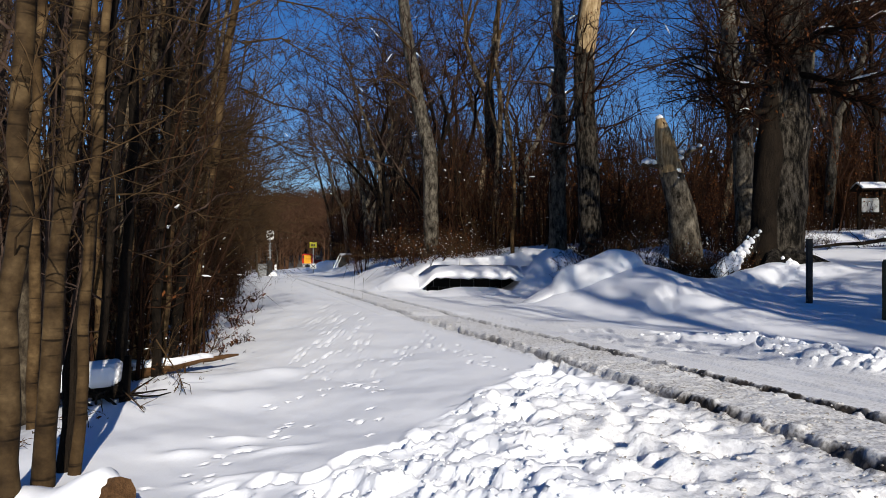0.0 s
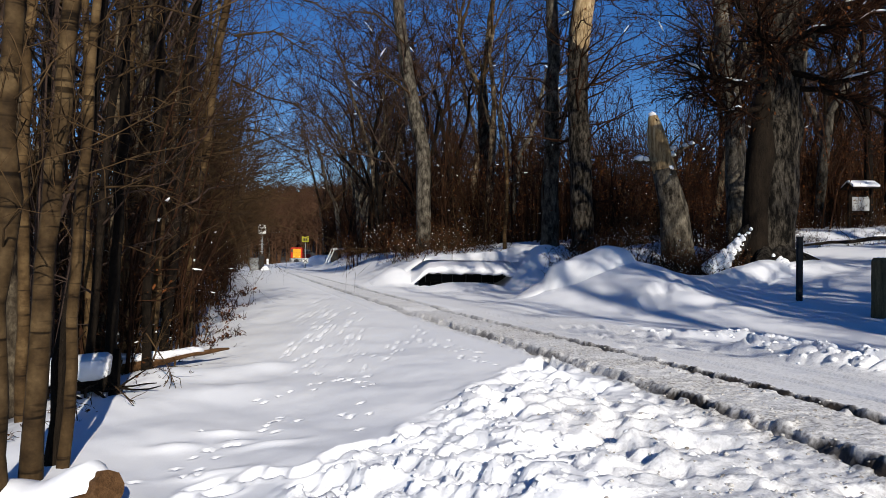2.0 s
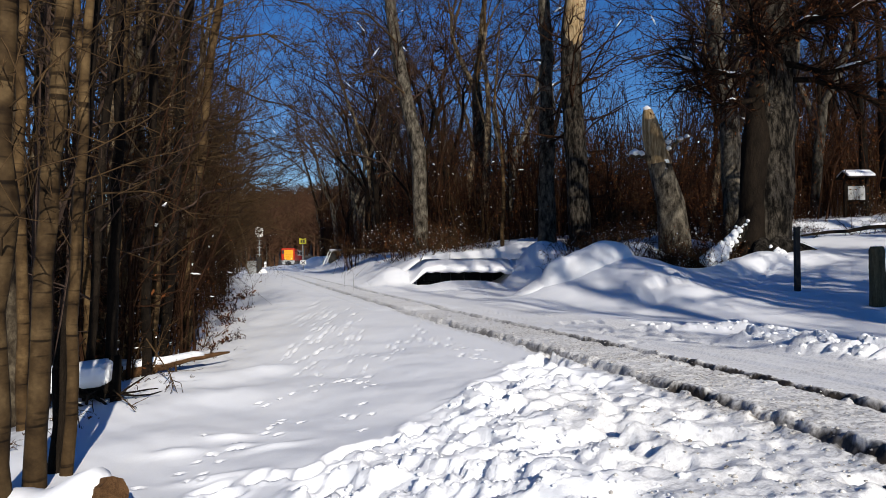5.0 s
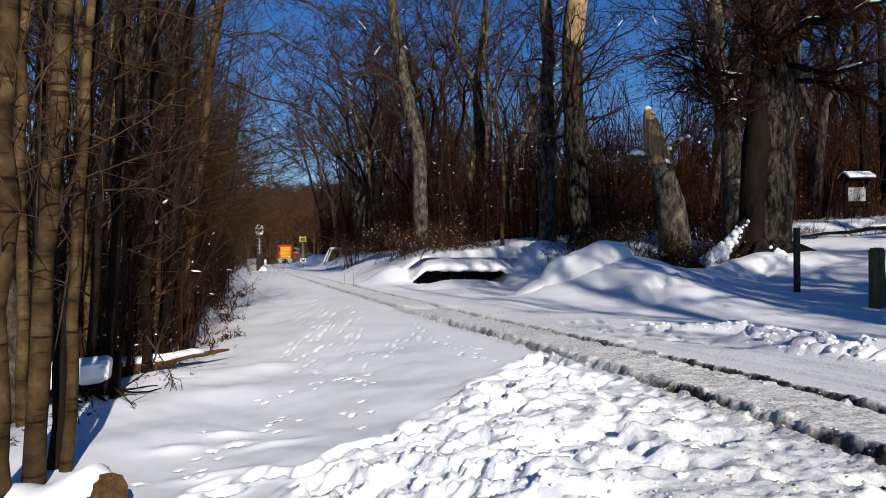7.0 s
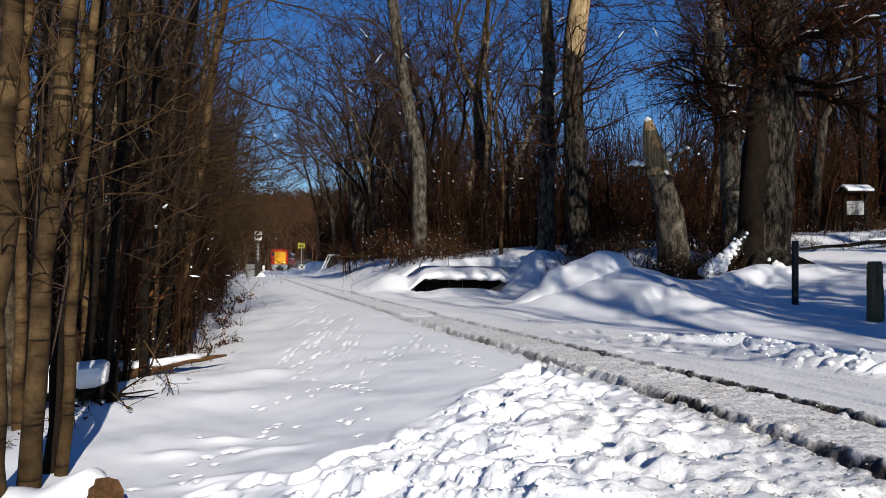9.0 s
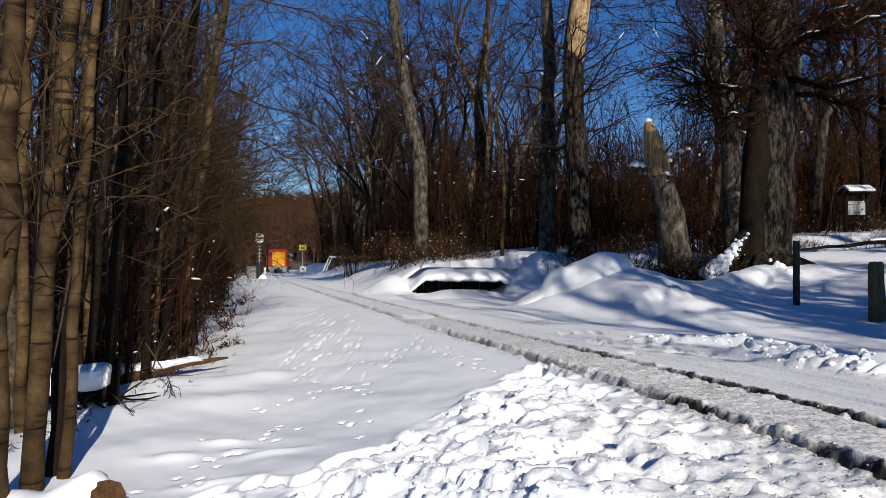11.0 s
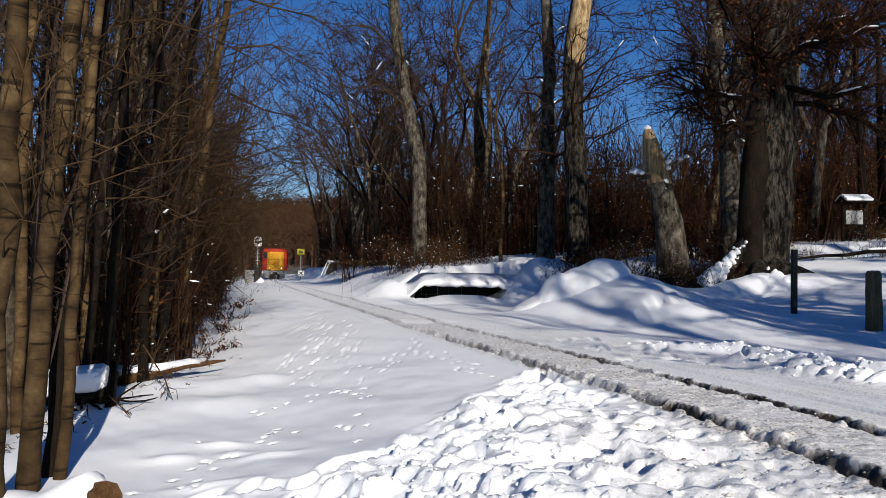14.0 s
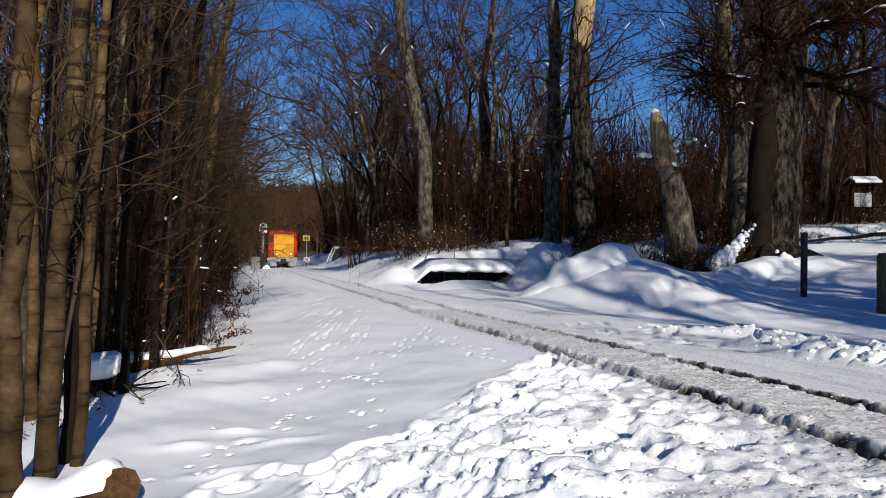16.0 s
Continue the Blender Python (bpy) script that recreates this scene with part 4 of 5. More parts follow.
    scatter([dry], [(0, *(-3.267, 10.50, -0.130)[:2], 0, 0.9), (0, *(-4.014, 13.50, -0.186)[:2], 80, 1.1), (0, *(-4.977, 17.00, -0.181)[:2], 150, 1.3), (0, *(-3.163, 9.40, -0.145)[:2], 220, 0.8), (0, *(-6.340, 22.00, -0.196)[:2], 20, 1.5)], "dry scrub at the wood's edge")


undergrowth()

WOOD = [make_tree(300 + i, straight((15, 18, 13, 16, 11)[i], 1.0, 20 + i), [r, r * 0.8, r * 0.5, 0.03], (26, 30, 24, 30, 26)[i], (3.2, 3.8, 3.0, 3.6, 2.6)[i], (0.22, 0.25, 0.12, 0.2, 0.1)[i], 9, 4,
                  (M_BARK_GREY, M_BARK_GREY, M_BARK_DARK, M_BARK_DARK, M_BARK_DARK)[i], M_TWIG_GREY, "unseen leafless shade tree with dense grey-brown twigs", up=0.9, snow=0.1, forks=2, fat=1.0)
        for i, r in enumerate((0.16, 0.2, 0.11, 0.15, 0.08))]


FOREST = [make_forked(500 + i, (13, 16, 11, 14, 9, 12)[i], (0.17, 0.2, 0.12, 0.16, 0.1, 0.13)[i], (0.3, 0.36, 0.24, 0.28, 0.2, 0.4)[i], (0.5, 0.42, 0.6, 0.55, 0.62, 0.45)[i],
                      (M_BARK_GREY, M_BARK_MID, M_BARK_DARK, M_BARK_DARK, M_BARK_DARK, M_BARK_MID)[i], (M_TWIG_GREY, M_TWIG, M_TWIG_GREY, M_TWIG_RED, M_TWIG_GREY, M_TWIG)[i],
                      "leafless forest tree with a forked crooked crown of fine twigs", snow=0.09, leaves=(0, 0, 0.15, 0.3, 0.1, 0)[i]) for i in range(6)]


def right_wood():
    rng = random.Random(31)
    spots = []
    while len(spots) < 104:
        y = 24 + 62 * rng.random() ** 1.3
        u = float(np.interp(y, FOOT_Y, FOOT_U)) + 2.6 + 28 * rng.random() ** 1.1
        x = float(track_x(y)) + u
        if x / y > 0.74 or (x / y > 0.5 and y < 28) or any((x - s[1]) ** 2 + (y - s[2]) ** 2 < 1.6 for s in spots):
            continue
        # the gap of open sky
        if 0.165 < x / y < 0.335 or (y < 27 and x < 3.6) or (0.10 < x / y < 0.19 and rng.random() < 0.5):
            continue
        spots.append((rng.randrange(6), x, y, rng.uniform(0, 360), rng.uniform(0.85, 1.3)))
    # the dense dark stand behind the old beech
    for i in range(26):
        y = rng.uniform(27, 46)
        spots.append((rng.choice((2, 3, 3, 4)), y * (0.36 + 0.36 * (i + rng.random()) / 26), y, rng.uniform(0, 360), rng.uniform(0.9, 1.3)))
    # low trees under the open sky
    for _ in range(16):
        y = rng.uniform(30, 60)
        spots.append((rng.choice((2, 4)), y * rng.uniform(0.17, 0.33), y, rng.uniform(0, 360), (3.4 + 0.06 * y) / 10))
    for _ in range(34):
        y = rng.uniform(85, 165)
        u = rng.choice((-1, 1)) * (4.5 + 15 * rng.random())
        spots.append((rng.randrange(6), float(track_x(y)) + u, y, rng.uniform(0, 360), rng.uniform(0.6, 0.9)))
    # trees whose crowns close in over the far end of the track
    for bx, y, k, s in ((-4.6, 38, 0, 1.1), (-4.9, 45, 3, 1.2), (-3.3, 34, 2, 1.2), (-7.2, 54, 1, 1.1), (-10.2, 70, 0, 1.0), (-2.7, 31, 5, 1.1), (-5.9, 49, 2, 1.3), (-6.6, 60, 3, 1.2), (-3.4, 41, 1, 1.0), (-4.9, 36.5, 2, 1.0), (-1.9, 36, 3, 1.0), (-0.6, 40, 0, 1.15), (0.9, 44, 1, 1.05)):
        spots.append((k, bx * 1.32, y * 1.32, rng.uniform(0, 360), s * 1.15))
    for y, off, k in ((14, -6.4, 5), (17, -6.0, 4), (20, -5.6, 2), (24, -5.4, 3), (28, -5.0, 0), (33, -5.2, 2), (39, -4.8, 3), (46, -5.2, 0), (55, -5.0, 3)):
        spots.append((k, float(track_x(y)) + off * 1.04, y, rng.uniform(0, 360), 0.75))
    scatter(FOREST, spots, "forest trees behind the bank")
    spots = []
    # unseen trees beside the lane shading the bank; farther ones added to darken woods
    for x, y, k in ((31.0, 15.0, 1), (34.0, 18.0, 0), (28.0, 13.0, 3), (37.0, 16.0, 1), (33.0, 11.0, 1), (7.5, 2.2, 4), (6.7, 0.9, 4), (20.0, 7.0, 0), (22.5, 4.5, 1), (18.0, 11.5, 3), (24.0, 9.0, 0), (21.0, 12.5, 1), (8.4, 0.3, 0), (9.8, -2.2, 1), (9.6, 3.0, 3), (12.6, 5.0, 0), (12.2, -3.4, 0), (9.3, 5.2, 2), (10.4, -5.2, 3), (14.2, 1.8, 1), (15.5, -3.0, 0), (13.2, -8.0, 1), (17.5, 5.5, 3), (16.0, 8.5, 1), (9.8, -9.5, 1), (19.5, 1.0, 0), (11.4, -5.4, 0), (13.6, -6.2, 1), (12.4, -1.2, 3), (7.6, 5.6, 1), (8.6, 4.0, 0)):
        spots.append((k, x, y, rng.uniform(0, 360), 0.9))
    scatter(WOOD, spots, "trees beside the lane")


right_wood()


def old_trees():
    """The big old trees on the bank."""
    specs = (
        ("huge old beech trunk with cracked grey bark and dark branches", M_BARK_OLD, M_TWIG_GREY, (0.58, 0.56, 0.50, 0.46), ((7.094, 16.50, 0.710), (7.183, 16.50, 2.380), (7.398, 16.70, 4.957), (7.700, 17.00, 8.287)), 8, 5.0, 0.6, 0.25, 1),
        ("leaning tall trunk with pale smooth bark and snow at its fork", M_BARK_GREY, M_TWIG_GREY, (0.29, 0.28, 0.26, 0.18), ((-0.987, 28.00, 0.836), (-0.987, 28.00, 4.484), (-1.648, 28.30, 7.342), (-2.428, 28.80, 13.194)), 20, 3.6, 0.52, 0.12, 2),
        ("tall straight beech with mottled grey bark", M_BARK_GREY, M_TWIG_GREY, (0.30, 0.26, 0.22, 0.15), ((3.410, 25.00, 1.034), (3.410, 25.00, 4.100), (3.430, 25.00, 7.549), (3.329, 25.40, 12.522)), 24, 3.4, 0.35, 0.1, 3),
        ("tall beech with a pale sleeve for sunlight high on its trunk", M_BARK_OLD, M_TWIG_RED, (0.36, 0.34, 0.32, 0.22), ((4.160, 23.00, 1.023), (4.054, 23.00, 3.844), (3.896, 23.00, 7.193), (4.448, 23.40, 11.607)), 30, 3.2, 0.3, 0.1, 4),
        ("dark old tree with a strip of snow along its trunk", M_BARK_GREY, M_TWIG_GREY, (0.27, 0.25, 0.22, 0.15), ((7.787, 20.00, 1.314), (7.710, 20.00, 4.226), (7.327, 20.00, 6.372), (7.143, 20.00, 9.898)), 24, 4.0, 0.35, 0.3, 5),
        ("thin young tree in front of the undergrowth", M_BARK_LIT, M_TWIG_RED, (0.07, 0.06, 0.04, 0.015), ((1.876, 25.50, 0.607), (1.993, 25.50, 3.187), (1.720, 25.50, 6.118), (1.915, 25.50, 8.463)), 18, 2.0, 0.2, 0.1, 6),
    )
    for label, bark, twig, radii, pts, limbs, ln, low, snow, seed in specs:
        base = Vector(pts[0])
        base.z = min(base.z, height(base.x, base.y)) - 0.45
        spine = [tuple(Vector(p) - base) for p in (tuple(base),) + pts[1:]]
        ob = make_tree(400 + seed, spine, radii, limbs, ln, low, 13 if seed == 1 else 9, 6 if seed == 1 else 4, bark, twig, label, up=0.25, snow=snow, fat=0.42 if seed == 1 else 0.55, thin=0.006, leaves=0.25 if seed in (1, 4) else 0.0, twig_len=0.5, group="old trees on the bank", split=True)
        ob.matrix_world = Matrix.Translation(base)
        if seed == 1:
            # darker rough stem set against the trunk's left side
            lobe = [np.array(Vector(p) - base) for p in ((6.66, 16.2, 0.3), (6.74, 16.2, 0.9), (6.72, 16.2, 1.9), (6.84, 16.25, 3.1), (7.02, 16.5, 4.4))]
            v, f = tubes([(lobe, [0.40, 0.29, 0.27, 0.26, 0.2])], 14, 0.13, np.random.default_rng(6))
            geo_part("hollow_stem", v, f, M_BARK_DARK, ob, "dark stem against the trunk's left side")
        # sunlight on the upper trunk, painted as a slightly wider, paler sleeve
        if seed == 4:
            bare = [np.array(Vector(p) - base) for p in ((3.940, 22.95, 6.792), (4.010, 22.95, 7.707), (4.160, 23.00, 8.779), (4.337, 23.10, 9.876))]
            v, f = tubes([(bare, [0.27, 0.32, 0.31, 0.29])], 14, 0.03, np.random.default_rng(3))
            geo_part("sunlit_sleeve", v, f, M_PALE_AND_SUNLIT, ob, "pale sleeve standing for sunlight on the trunk")


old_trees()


def beech_limbs():
    """The old beech's long crooked limbs with fine drooping twigs, rusty leaves and snow on top."""
    rng = np.random.default_rng(71)
    for pts, r, snowy in (
        (((7.0, 16.3, 4.75), (6.2, 15.7, 4.5), (5.35, 15.4, 4.6), (4.6, 15.2, 4.85)), 0.075, True),
        (((7.0, 16.4, 5.3), (6.2, 15.9, 6.2), (5.5, 15.6, 7.0), (5.0, 15.3, 7.3)), 0.10, False),
        (((7.0, 16.4, 4.1), (6.1, 16.0, 3.95), (5.4, 15.8, 4.25), (4.9, 15.7, 4.2)), 0.07, True),
        (((7.3, 16.3, 5.1), (7.9, 15.8, 5.75), (8.45, 15.5, 5.9), (9.1, 15.3, 6.6)), 0.155, True),
        (((7.4, 16.3, 4.9), (8.3, 15.8, 4.6), (9.3, 15.5, 4.8), (10.2, 15.2, 4.7)), 0.075, True),
        (((7.4, 16.4, 4.6), (8.5, 16.0, 4.3), (9.4, 15.7, 3.85), (10.0, 15.5, 3.5)), 0.08, False),
        (((7.3, 16.5, 5.8), (8.4, 16.2, 6.3), (9.8, 16.0, 6.4), (11.0, 16.0, 6.8)), 0.12, True),
        (((7.1, 16.5, 6.2), (6.3, 16.2, 6.7), (5.6, 16.0, 7.2), (5.0, 15.8, 7.2)), 0.10, False),
        (((7.0, 16.2, 5.0), (6.7, 15.4, 5.1), (6.2, 14.9, 5.3), (6.0, 14.4, 5.7)), 0.08, True),
        (((7.3, 16.2, 5.4), (7.5, 15.2, 5.5), (7.9, 14.5, 5.4), (8.5, 14.0, 5.6)), 0.09, True),
    ):
        base = Vector(pts[0])
        ob = thing("beech_limb", Matrix.Translation(base), "long crooked beech limb with fine twigs and rusty leaves", "branch", "limbs of the old beech")
        ps = [np.array(Vector(p) - base) for p in pts]
        line, rr = [], []
        for k in range(11):
            q, w, _ = along(ps, [r, r * 0.75, r * 0.5, r * 0.22], k / 10)
            line.append(q + (0.035 * rng.standard_normal(3) if k else 0))
            rr.append(w)
        v, f = tubes([(line, rr)], 8, 0.08, rng)
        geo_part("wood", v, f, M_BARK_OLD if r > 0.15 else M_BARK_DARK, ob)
        fine, leafs = [], []
        for _ in range(44):
            q, w, d = along(line, rr, rng.uniform(0.12, 1))
            tl = rng.uniform(0.5, 1.5)
            t = bent(rng, q, d + 0.75 * rng.standard_normal(3), tl, min(w * 0.5, 0.022) + 0.004, 0.005, 4, 0.28, 0.02)
            fine.append(t)
            for _ in range(9):
                a, _w, d2 = along(*t, rng.uniform(0.15, 1))
                t2 = bent(rng, a, d2 + 0.8 * rng.standard_normal(3), tl * rng.uniform(0.2, 0.5), 0.006, 0.003, 2, 0.3, 0.0)
                fine.append(t2)
                if rng.random() < 0.5:
                    leafs.append(t2[0][-1])
        v, f = spikes(fine)
        tagged(geo_part("spray", v, f, M_TWIG_RED, ob, "spray of fine dark red-brown twigs"), kind="stuff")
        v, f = leaf_quads(leafs, rng, 0.045)
        tagged(geo_part("dead_leaves", v, f, M_LEAF, ob, "withered rust-brown leaves", False), kind="stuff")
        if snowy:
            for k in ((2, 6) if r > 0.15 else (int(rng.integers(2, 4)), int(rng.integers(6, 8)))):
                span = [along(line[k:k + 3], rr[k:k + 3], m / 8) for m in range(9)]
                cap = [q + np.array([0, -0.02, w0 * 0.8]) for q, w0, _ in span]
                w = 0.016 + 0.3 * rr[k]
                v, f = tubes([(cap, [w * h for h in (0.12, 0.6, 0.9, 0.7, 1.0, 0.8, 0.95, 0.6, 0.12)])], 8, 0.08, rng)
                geo_part("limb_snow", v, f, M_SNOW, ob, "white snow lying on the limb")


beech_limbs()


def beech_roots():
    rng = np.random.default_rng(88)
    base = Vector((7.008, 16.30, 0.763))
    for ang, ln, hi, snowy in ((-165, 1.15, 1.0, True), (-120, 0.8, 0.35, False), (-60, 0.85, 0.4, False), (-20, 1.0, 0.35, False), (-95, 0.7, 0.25, True)):
        d = np.array([math.cos(radians(ang)), math.sin(radians(ang)), 0])
        foot = base + Vector(d * 0.38)
        g = height(foot.x, foot.y)
        ob = thing("tree_root", Matrix.Translation((foot.x, foot.y, g)), "gnarled dark beech root running into the snow", "root", "roots of the old beech")
        pts = [np.array([0, 0, hi]) - d * 0.05, d * ln * 0.35 + np.array([0, 0, hi * 0.5]), d * ln * 0.7 + np.array([0, 0, hi * 0.15]), d * ln + np.array([0, 0, -0.12])]
        v, f = tubes([(pts, [0.2, 0.17, 0.13, 0.07])], 9, 0.12, rng)
        geo_part("wood", v, f, M_BARK_OLD, ob)
        if snowy:
            spots = []
            for k in range(70):
                g = (k + rng.random()) / 70
                q = along(pts, [1, 1, 1, 1], 0.08 + 0.8 * g)[0]
                spots.append((q + d * 0.05 + np.array([rng.normal(0, 0.06), -0.11 + rng.normal(0, 0.06), 0.05 + rng.normal(0, 0.03)]), (0.05 + 0.11 * g) * rng.uniform(0.7, 1.3)))
            v, f = blobs(spots, rng, 0.9)
            tagged(geo_part("root_snow", v, f, M_SNOW, ob, "white snow along the root"), kind="stuff")


beech_roots()


def far_woods():
    """The wooded hill at the end of the track."""
    rng = np.random.default_rng(9)
    paths, thin = [], []
    for _ in range(3000):
        y = rng.uniform(135, 330)
        x = float(track_x(y)) + rng.uniform(-36, 40)
        if abs(x - float(track_x(y))) < 4 and y < 190:
            continue
        z = height(x, y)
        h = rng.uniform(8, 14)
        foot = np.array([x, y, z])
        top = foot + np.array([rng.normal(0, 0.6), rng.normal(0, 0.6), h])
        paths.append(([foot, top], [0.16, 0.04]))
        for _ in range(26):
            f = rng.uniform(0.2, 1)
            s = foot + (top - foot) * f
            e = s + np.array([rng.normal(0, 1.4), rng.normal(0, 1.4), rng.uniform(0.3, 2.4)])
            thin.append(([s, e], [0.1, 0.03]))
    v, f = spikes(paths)
    v2, f2 = spikes(thin)
    n = len(v)
    ob = new("far_woods", mesh_of("far_woods", v + v2, f + [tuple(k + n for k in q) for q in f2], M_FAR_WOOD, False))
    tagged(ob, "distant red-brown leafless wood on a low hill", "woods", kind="stuff")


far_woods()


def thicket():
    """The dense saplings and brushwood in the depth of the forest on both sides."""
    rng = np.random.default_rng(19)
    for side, count, mat, label in ((1, 3300, M_TWIG_RED, "dense red-brown brushwood with withered leaves in the forest"), (-1, 1500, M_TWIG_GREY, "dense thin grey-brown saplings in the depth of the wood")):
        stems, thin, leafs = [], [], []
        for i in range(count):
            if side > 0:
                y = 26 + 70 * rng.random() ** 1.5
                u = float(np.interp(y, FOOT_Y, FOOT_U)) + 4.2 + 58 * rng.random() ** 1.1
            else:
                y = 6.5 + 55 * rng.random() ** 1.6
                u = -5.0 - (5 + 0.3 * y) * rng.random()
            x = float(track_x(y)) + u
            if side > 0 and i % 6 == 1:
                y = rng.uniform(29, 55)
                x = y * rng.uniform(0.42, 0.8)
            if abs(x / y) > 0.85:
                continue
            z = height(x, y)
            h = rng.uniform(2.8, 6.8) if side > 0 else rng.uniform(3.0, 8.5)
            foot = np.array([x, y, z - 0.1])
            bow = rng.normal(0, 0.13 * h, 3) * (1, 1, 0.2)
            top = foot + np.array([bow[0] * 1.6, bow[1] * 1.6, h])
            q1, q2 = foot + (top - foot) * 0.35 - bow * 0.3, foot + (top - foot) * 0.7 - bow * 0.25 + rng.normal(0, 0.1, 3)
            r = rng.uniform(0.012, 0.04) if side > 0 else rng.uniform(0.01, 0.032)
            stems.append(([foot, q1, q2, top], [r, r * 0.8, r * 0.55, 0.006]))
            for _ in range(15 if side > 0 else 8):
                s0, _, d0 = along([foot, q1, q2, top], [r, r, r, r], rng.uniform(0.12, 1))
                ln = rng.uniform(0.4, 1.5) if side > 0 else rng.uniform(0.25, 0.9)
                e0 = s0 + unit(d0 + 0.9 * rng.standard_normal(3)) * ln * 0.5
                e1 = e0 + unit(e0 - s0 + 0.25 * rng.standard_normal(3)) * ln * 0.5
                thin.append(([s0, e0, e1], [0.012 if side > 0 else 0.007, 0.007 if side > 0 else 0.005, 0.003]))
                if side > 0 and z + 3.8 > e1[2] and rng.random() < 0.7:
                    leafs += [e1, e0 + rng.normal(0, 0.12, 3)]
        v, f = tubes(stems, 4)
        v2, f2 = spikes(thin)
        n = len(v)
        me = mesh_of("thicket", v + v2, f + [tuple(k + n for k in q) for q in f2], mat, False)
        ob = tagged(new("thicket", me), label, "thicket", kind="stuff")
        if leafs:
            v, f = leaf_quads(leafs, rng, 0.06)
            tagged(geo_part("dead_leaves", v, f, M_LEAF, ob, "withered rust-brown leaves", False), kind="stuff")


thicket()


def broken_snag():
    base = Vector((5.628, 18.00, 0.997))
    base.z = height(base.x, base.y) - 0.4
    pts = [tuple(Vector(p) - base) for p in (tuple(base), (5.463, 18.00, 1.962), (5.187, 18.00, 2.928), (5.049, 18.00, 3.618), (4.925, 18.00, 4.225))]
    rng = np.random.default_rng(5)
    ob = thing("broken_tree_stump", Matrix.Translation(base), "tall leaning broken tree stump with snow on its tip", "tree stump")
    v, f = tubes([(pts[:3], [0.44, 0.34, 0.27])], 16, 0.07, rng)
    geo_part("trunk", v, f, M_BARK_GREY, ob)
    mid = [tuple(np.array(pts[2]) * 0.97), pts[3], tuple((np.array(pts[3]) + np.array(pts[4])) / 2), pts[4]]
    v, f = tubes([(mid, [0.255, 0.23, 0.19, 0.12])], 14, 0.1, rng)
    geo_part("broken_top", v, f, M_PALE_AND_SUNLIT, ob, "bare pale splintered wood")
    p3 = np.array(pts[2])
    for stub in (([p3, p3 + (-0.35, -0.1, 0.16), p3 + (-0.72, -0.15, 0.18)], [0.1, 0.075, 0.05]), ([p3 + (0.1, 0, 0.2), p3 + (0.45, -0.1, 0.5), p3 + (0.75, -0.1, 0.62)], [0.06, 0.035, 0.015]), ([p3 + (0.35, -0.08, 0.42), p3 + (0.6, -0.05, 0.8)], [0.03, 0.01]), ([p3 + (0.05, 0, 0.45), p3 + (0.3, -0.12, 0.78), p3 + (0.42, -0.1, 0.84)], [0.03, 0.02, 0.01])):
        v, f = tubes([stub], 7, 0.06, rng)
        geo_part("branch_stub", v, f, M_BARK_MID, ob)
    t = np.array(pts[4])
    spots = [(t + (0, 0, 0.02), 0.14), (p3 + (-0.6, -0.13, 0.24), 0.16), (p3 + (-0.45, -0.12, 0.22), 0.12), (p3 + (0.5, -0.1, 0.58), 0.09), (p3 + (0.66, -0.1, 0.64), 0.08), (p3 + (0.22, -0.1, 0.35), 0.09), (p3 + (0.12, -0.2, 0.02), 0.12), (p3 + (0.1, -0.22, -0.14), 0.1), (p3 + (0.2, -0.15, 0.5), 0.1)]
    v, f = blobs(spots, rng, 0.7)
    tagged(geo_part("tip_snow", v, f, M_SNOW, ob, "white snow caps on tip and stubs"), kind="stuff")


broken_snag()


def hump(name, rows, label, category, seed, sides=18, rings=7):
    """A rounded heap of snow made of a few overlapping domes joined in one skin by height: rows of (x, y, radius_x, radius_y, height)."""
    x0, x1 = min(r[0] - r[2] for r in rows) - 0.1, max(r[0] + r[2] for r in rows) + 0.1
    y0, y1 = min(r[1] - r[3] for r in rows) - 0.1, max(r[1] + r[3] for r in rows) + 0.1
    gx, gy = np.meshgrid(np.linspace(x0, x1, 60), np.linspace(y0, y1, 40))
    h = np.zeros_like(gx)
    for cx, cy, rx, ry, hh in rows:
        q = 1 - ((gx - cx) / rx) ** 2 - ((gy - cy) / ry) ** 2
        h = (h ** 4 + (hh * np.clip(q, 0, 1) ** 0.55) ** 4) ** 0.25
    base = land(gx, gy)
    z = base + h * (1 + 0.12 * gradient_noise(gx * 2.5, gy * 2.5, seed)) - 0.06
    ny, nx = gx.shape
    verts = np.stack([gx, gy, z], -1).reshape(-1, 3)
    faces = [(j * nx + i, j * nx + i + 1, (j + 1) * nx + i + 1, (j + 1) * nx + i) for j in range(ny - 1) for i in range(nx - 1)]
    return tagged(new(name, mesh_of(name, verts, faces, M_SNOW)), label, category)


hump("snow_mound", ((2.8, 15.1, 1.0, 0.75, 0.32), (3.25, 15.1, 0.55, 0.6, 0.36), (2.2, 15.0, 0.32, 0.4, 0.42), (1.8, 15.2, 0.5, 0.5, 0.16)), "rounded snow-buried heap on the bank", "snow mound", 61)


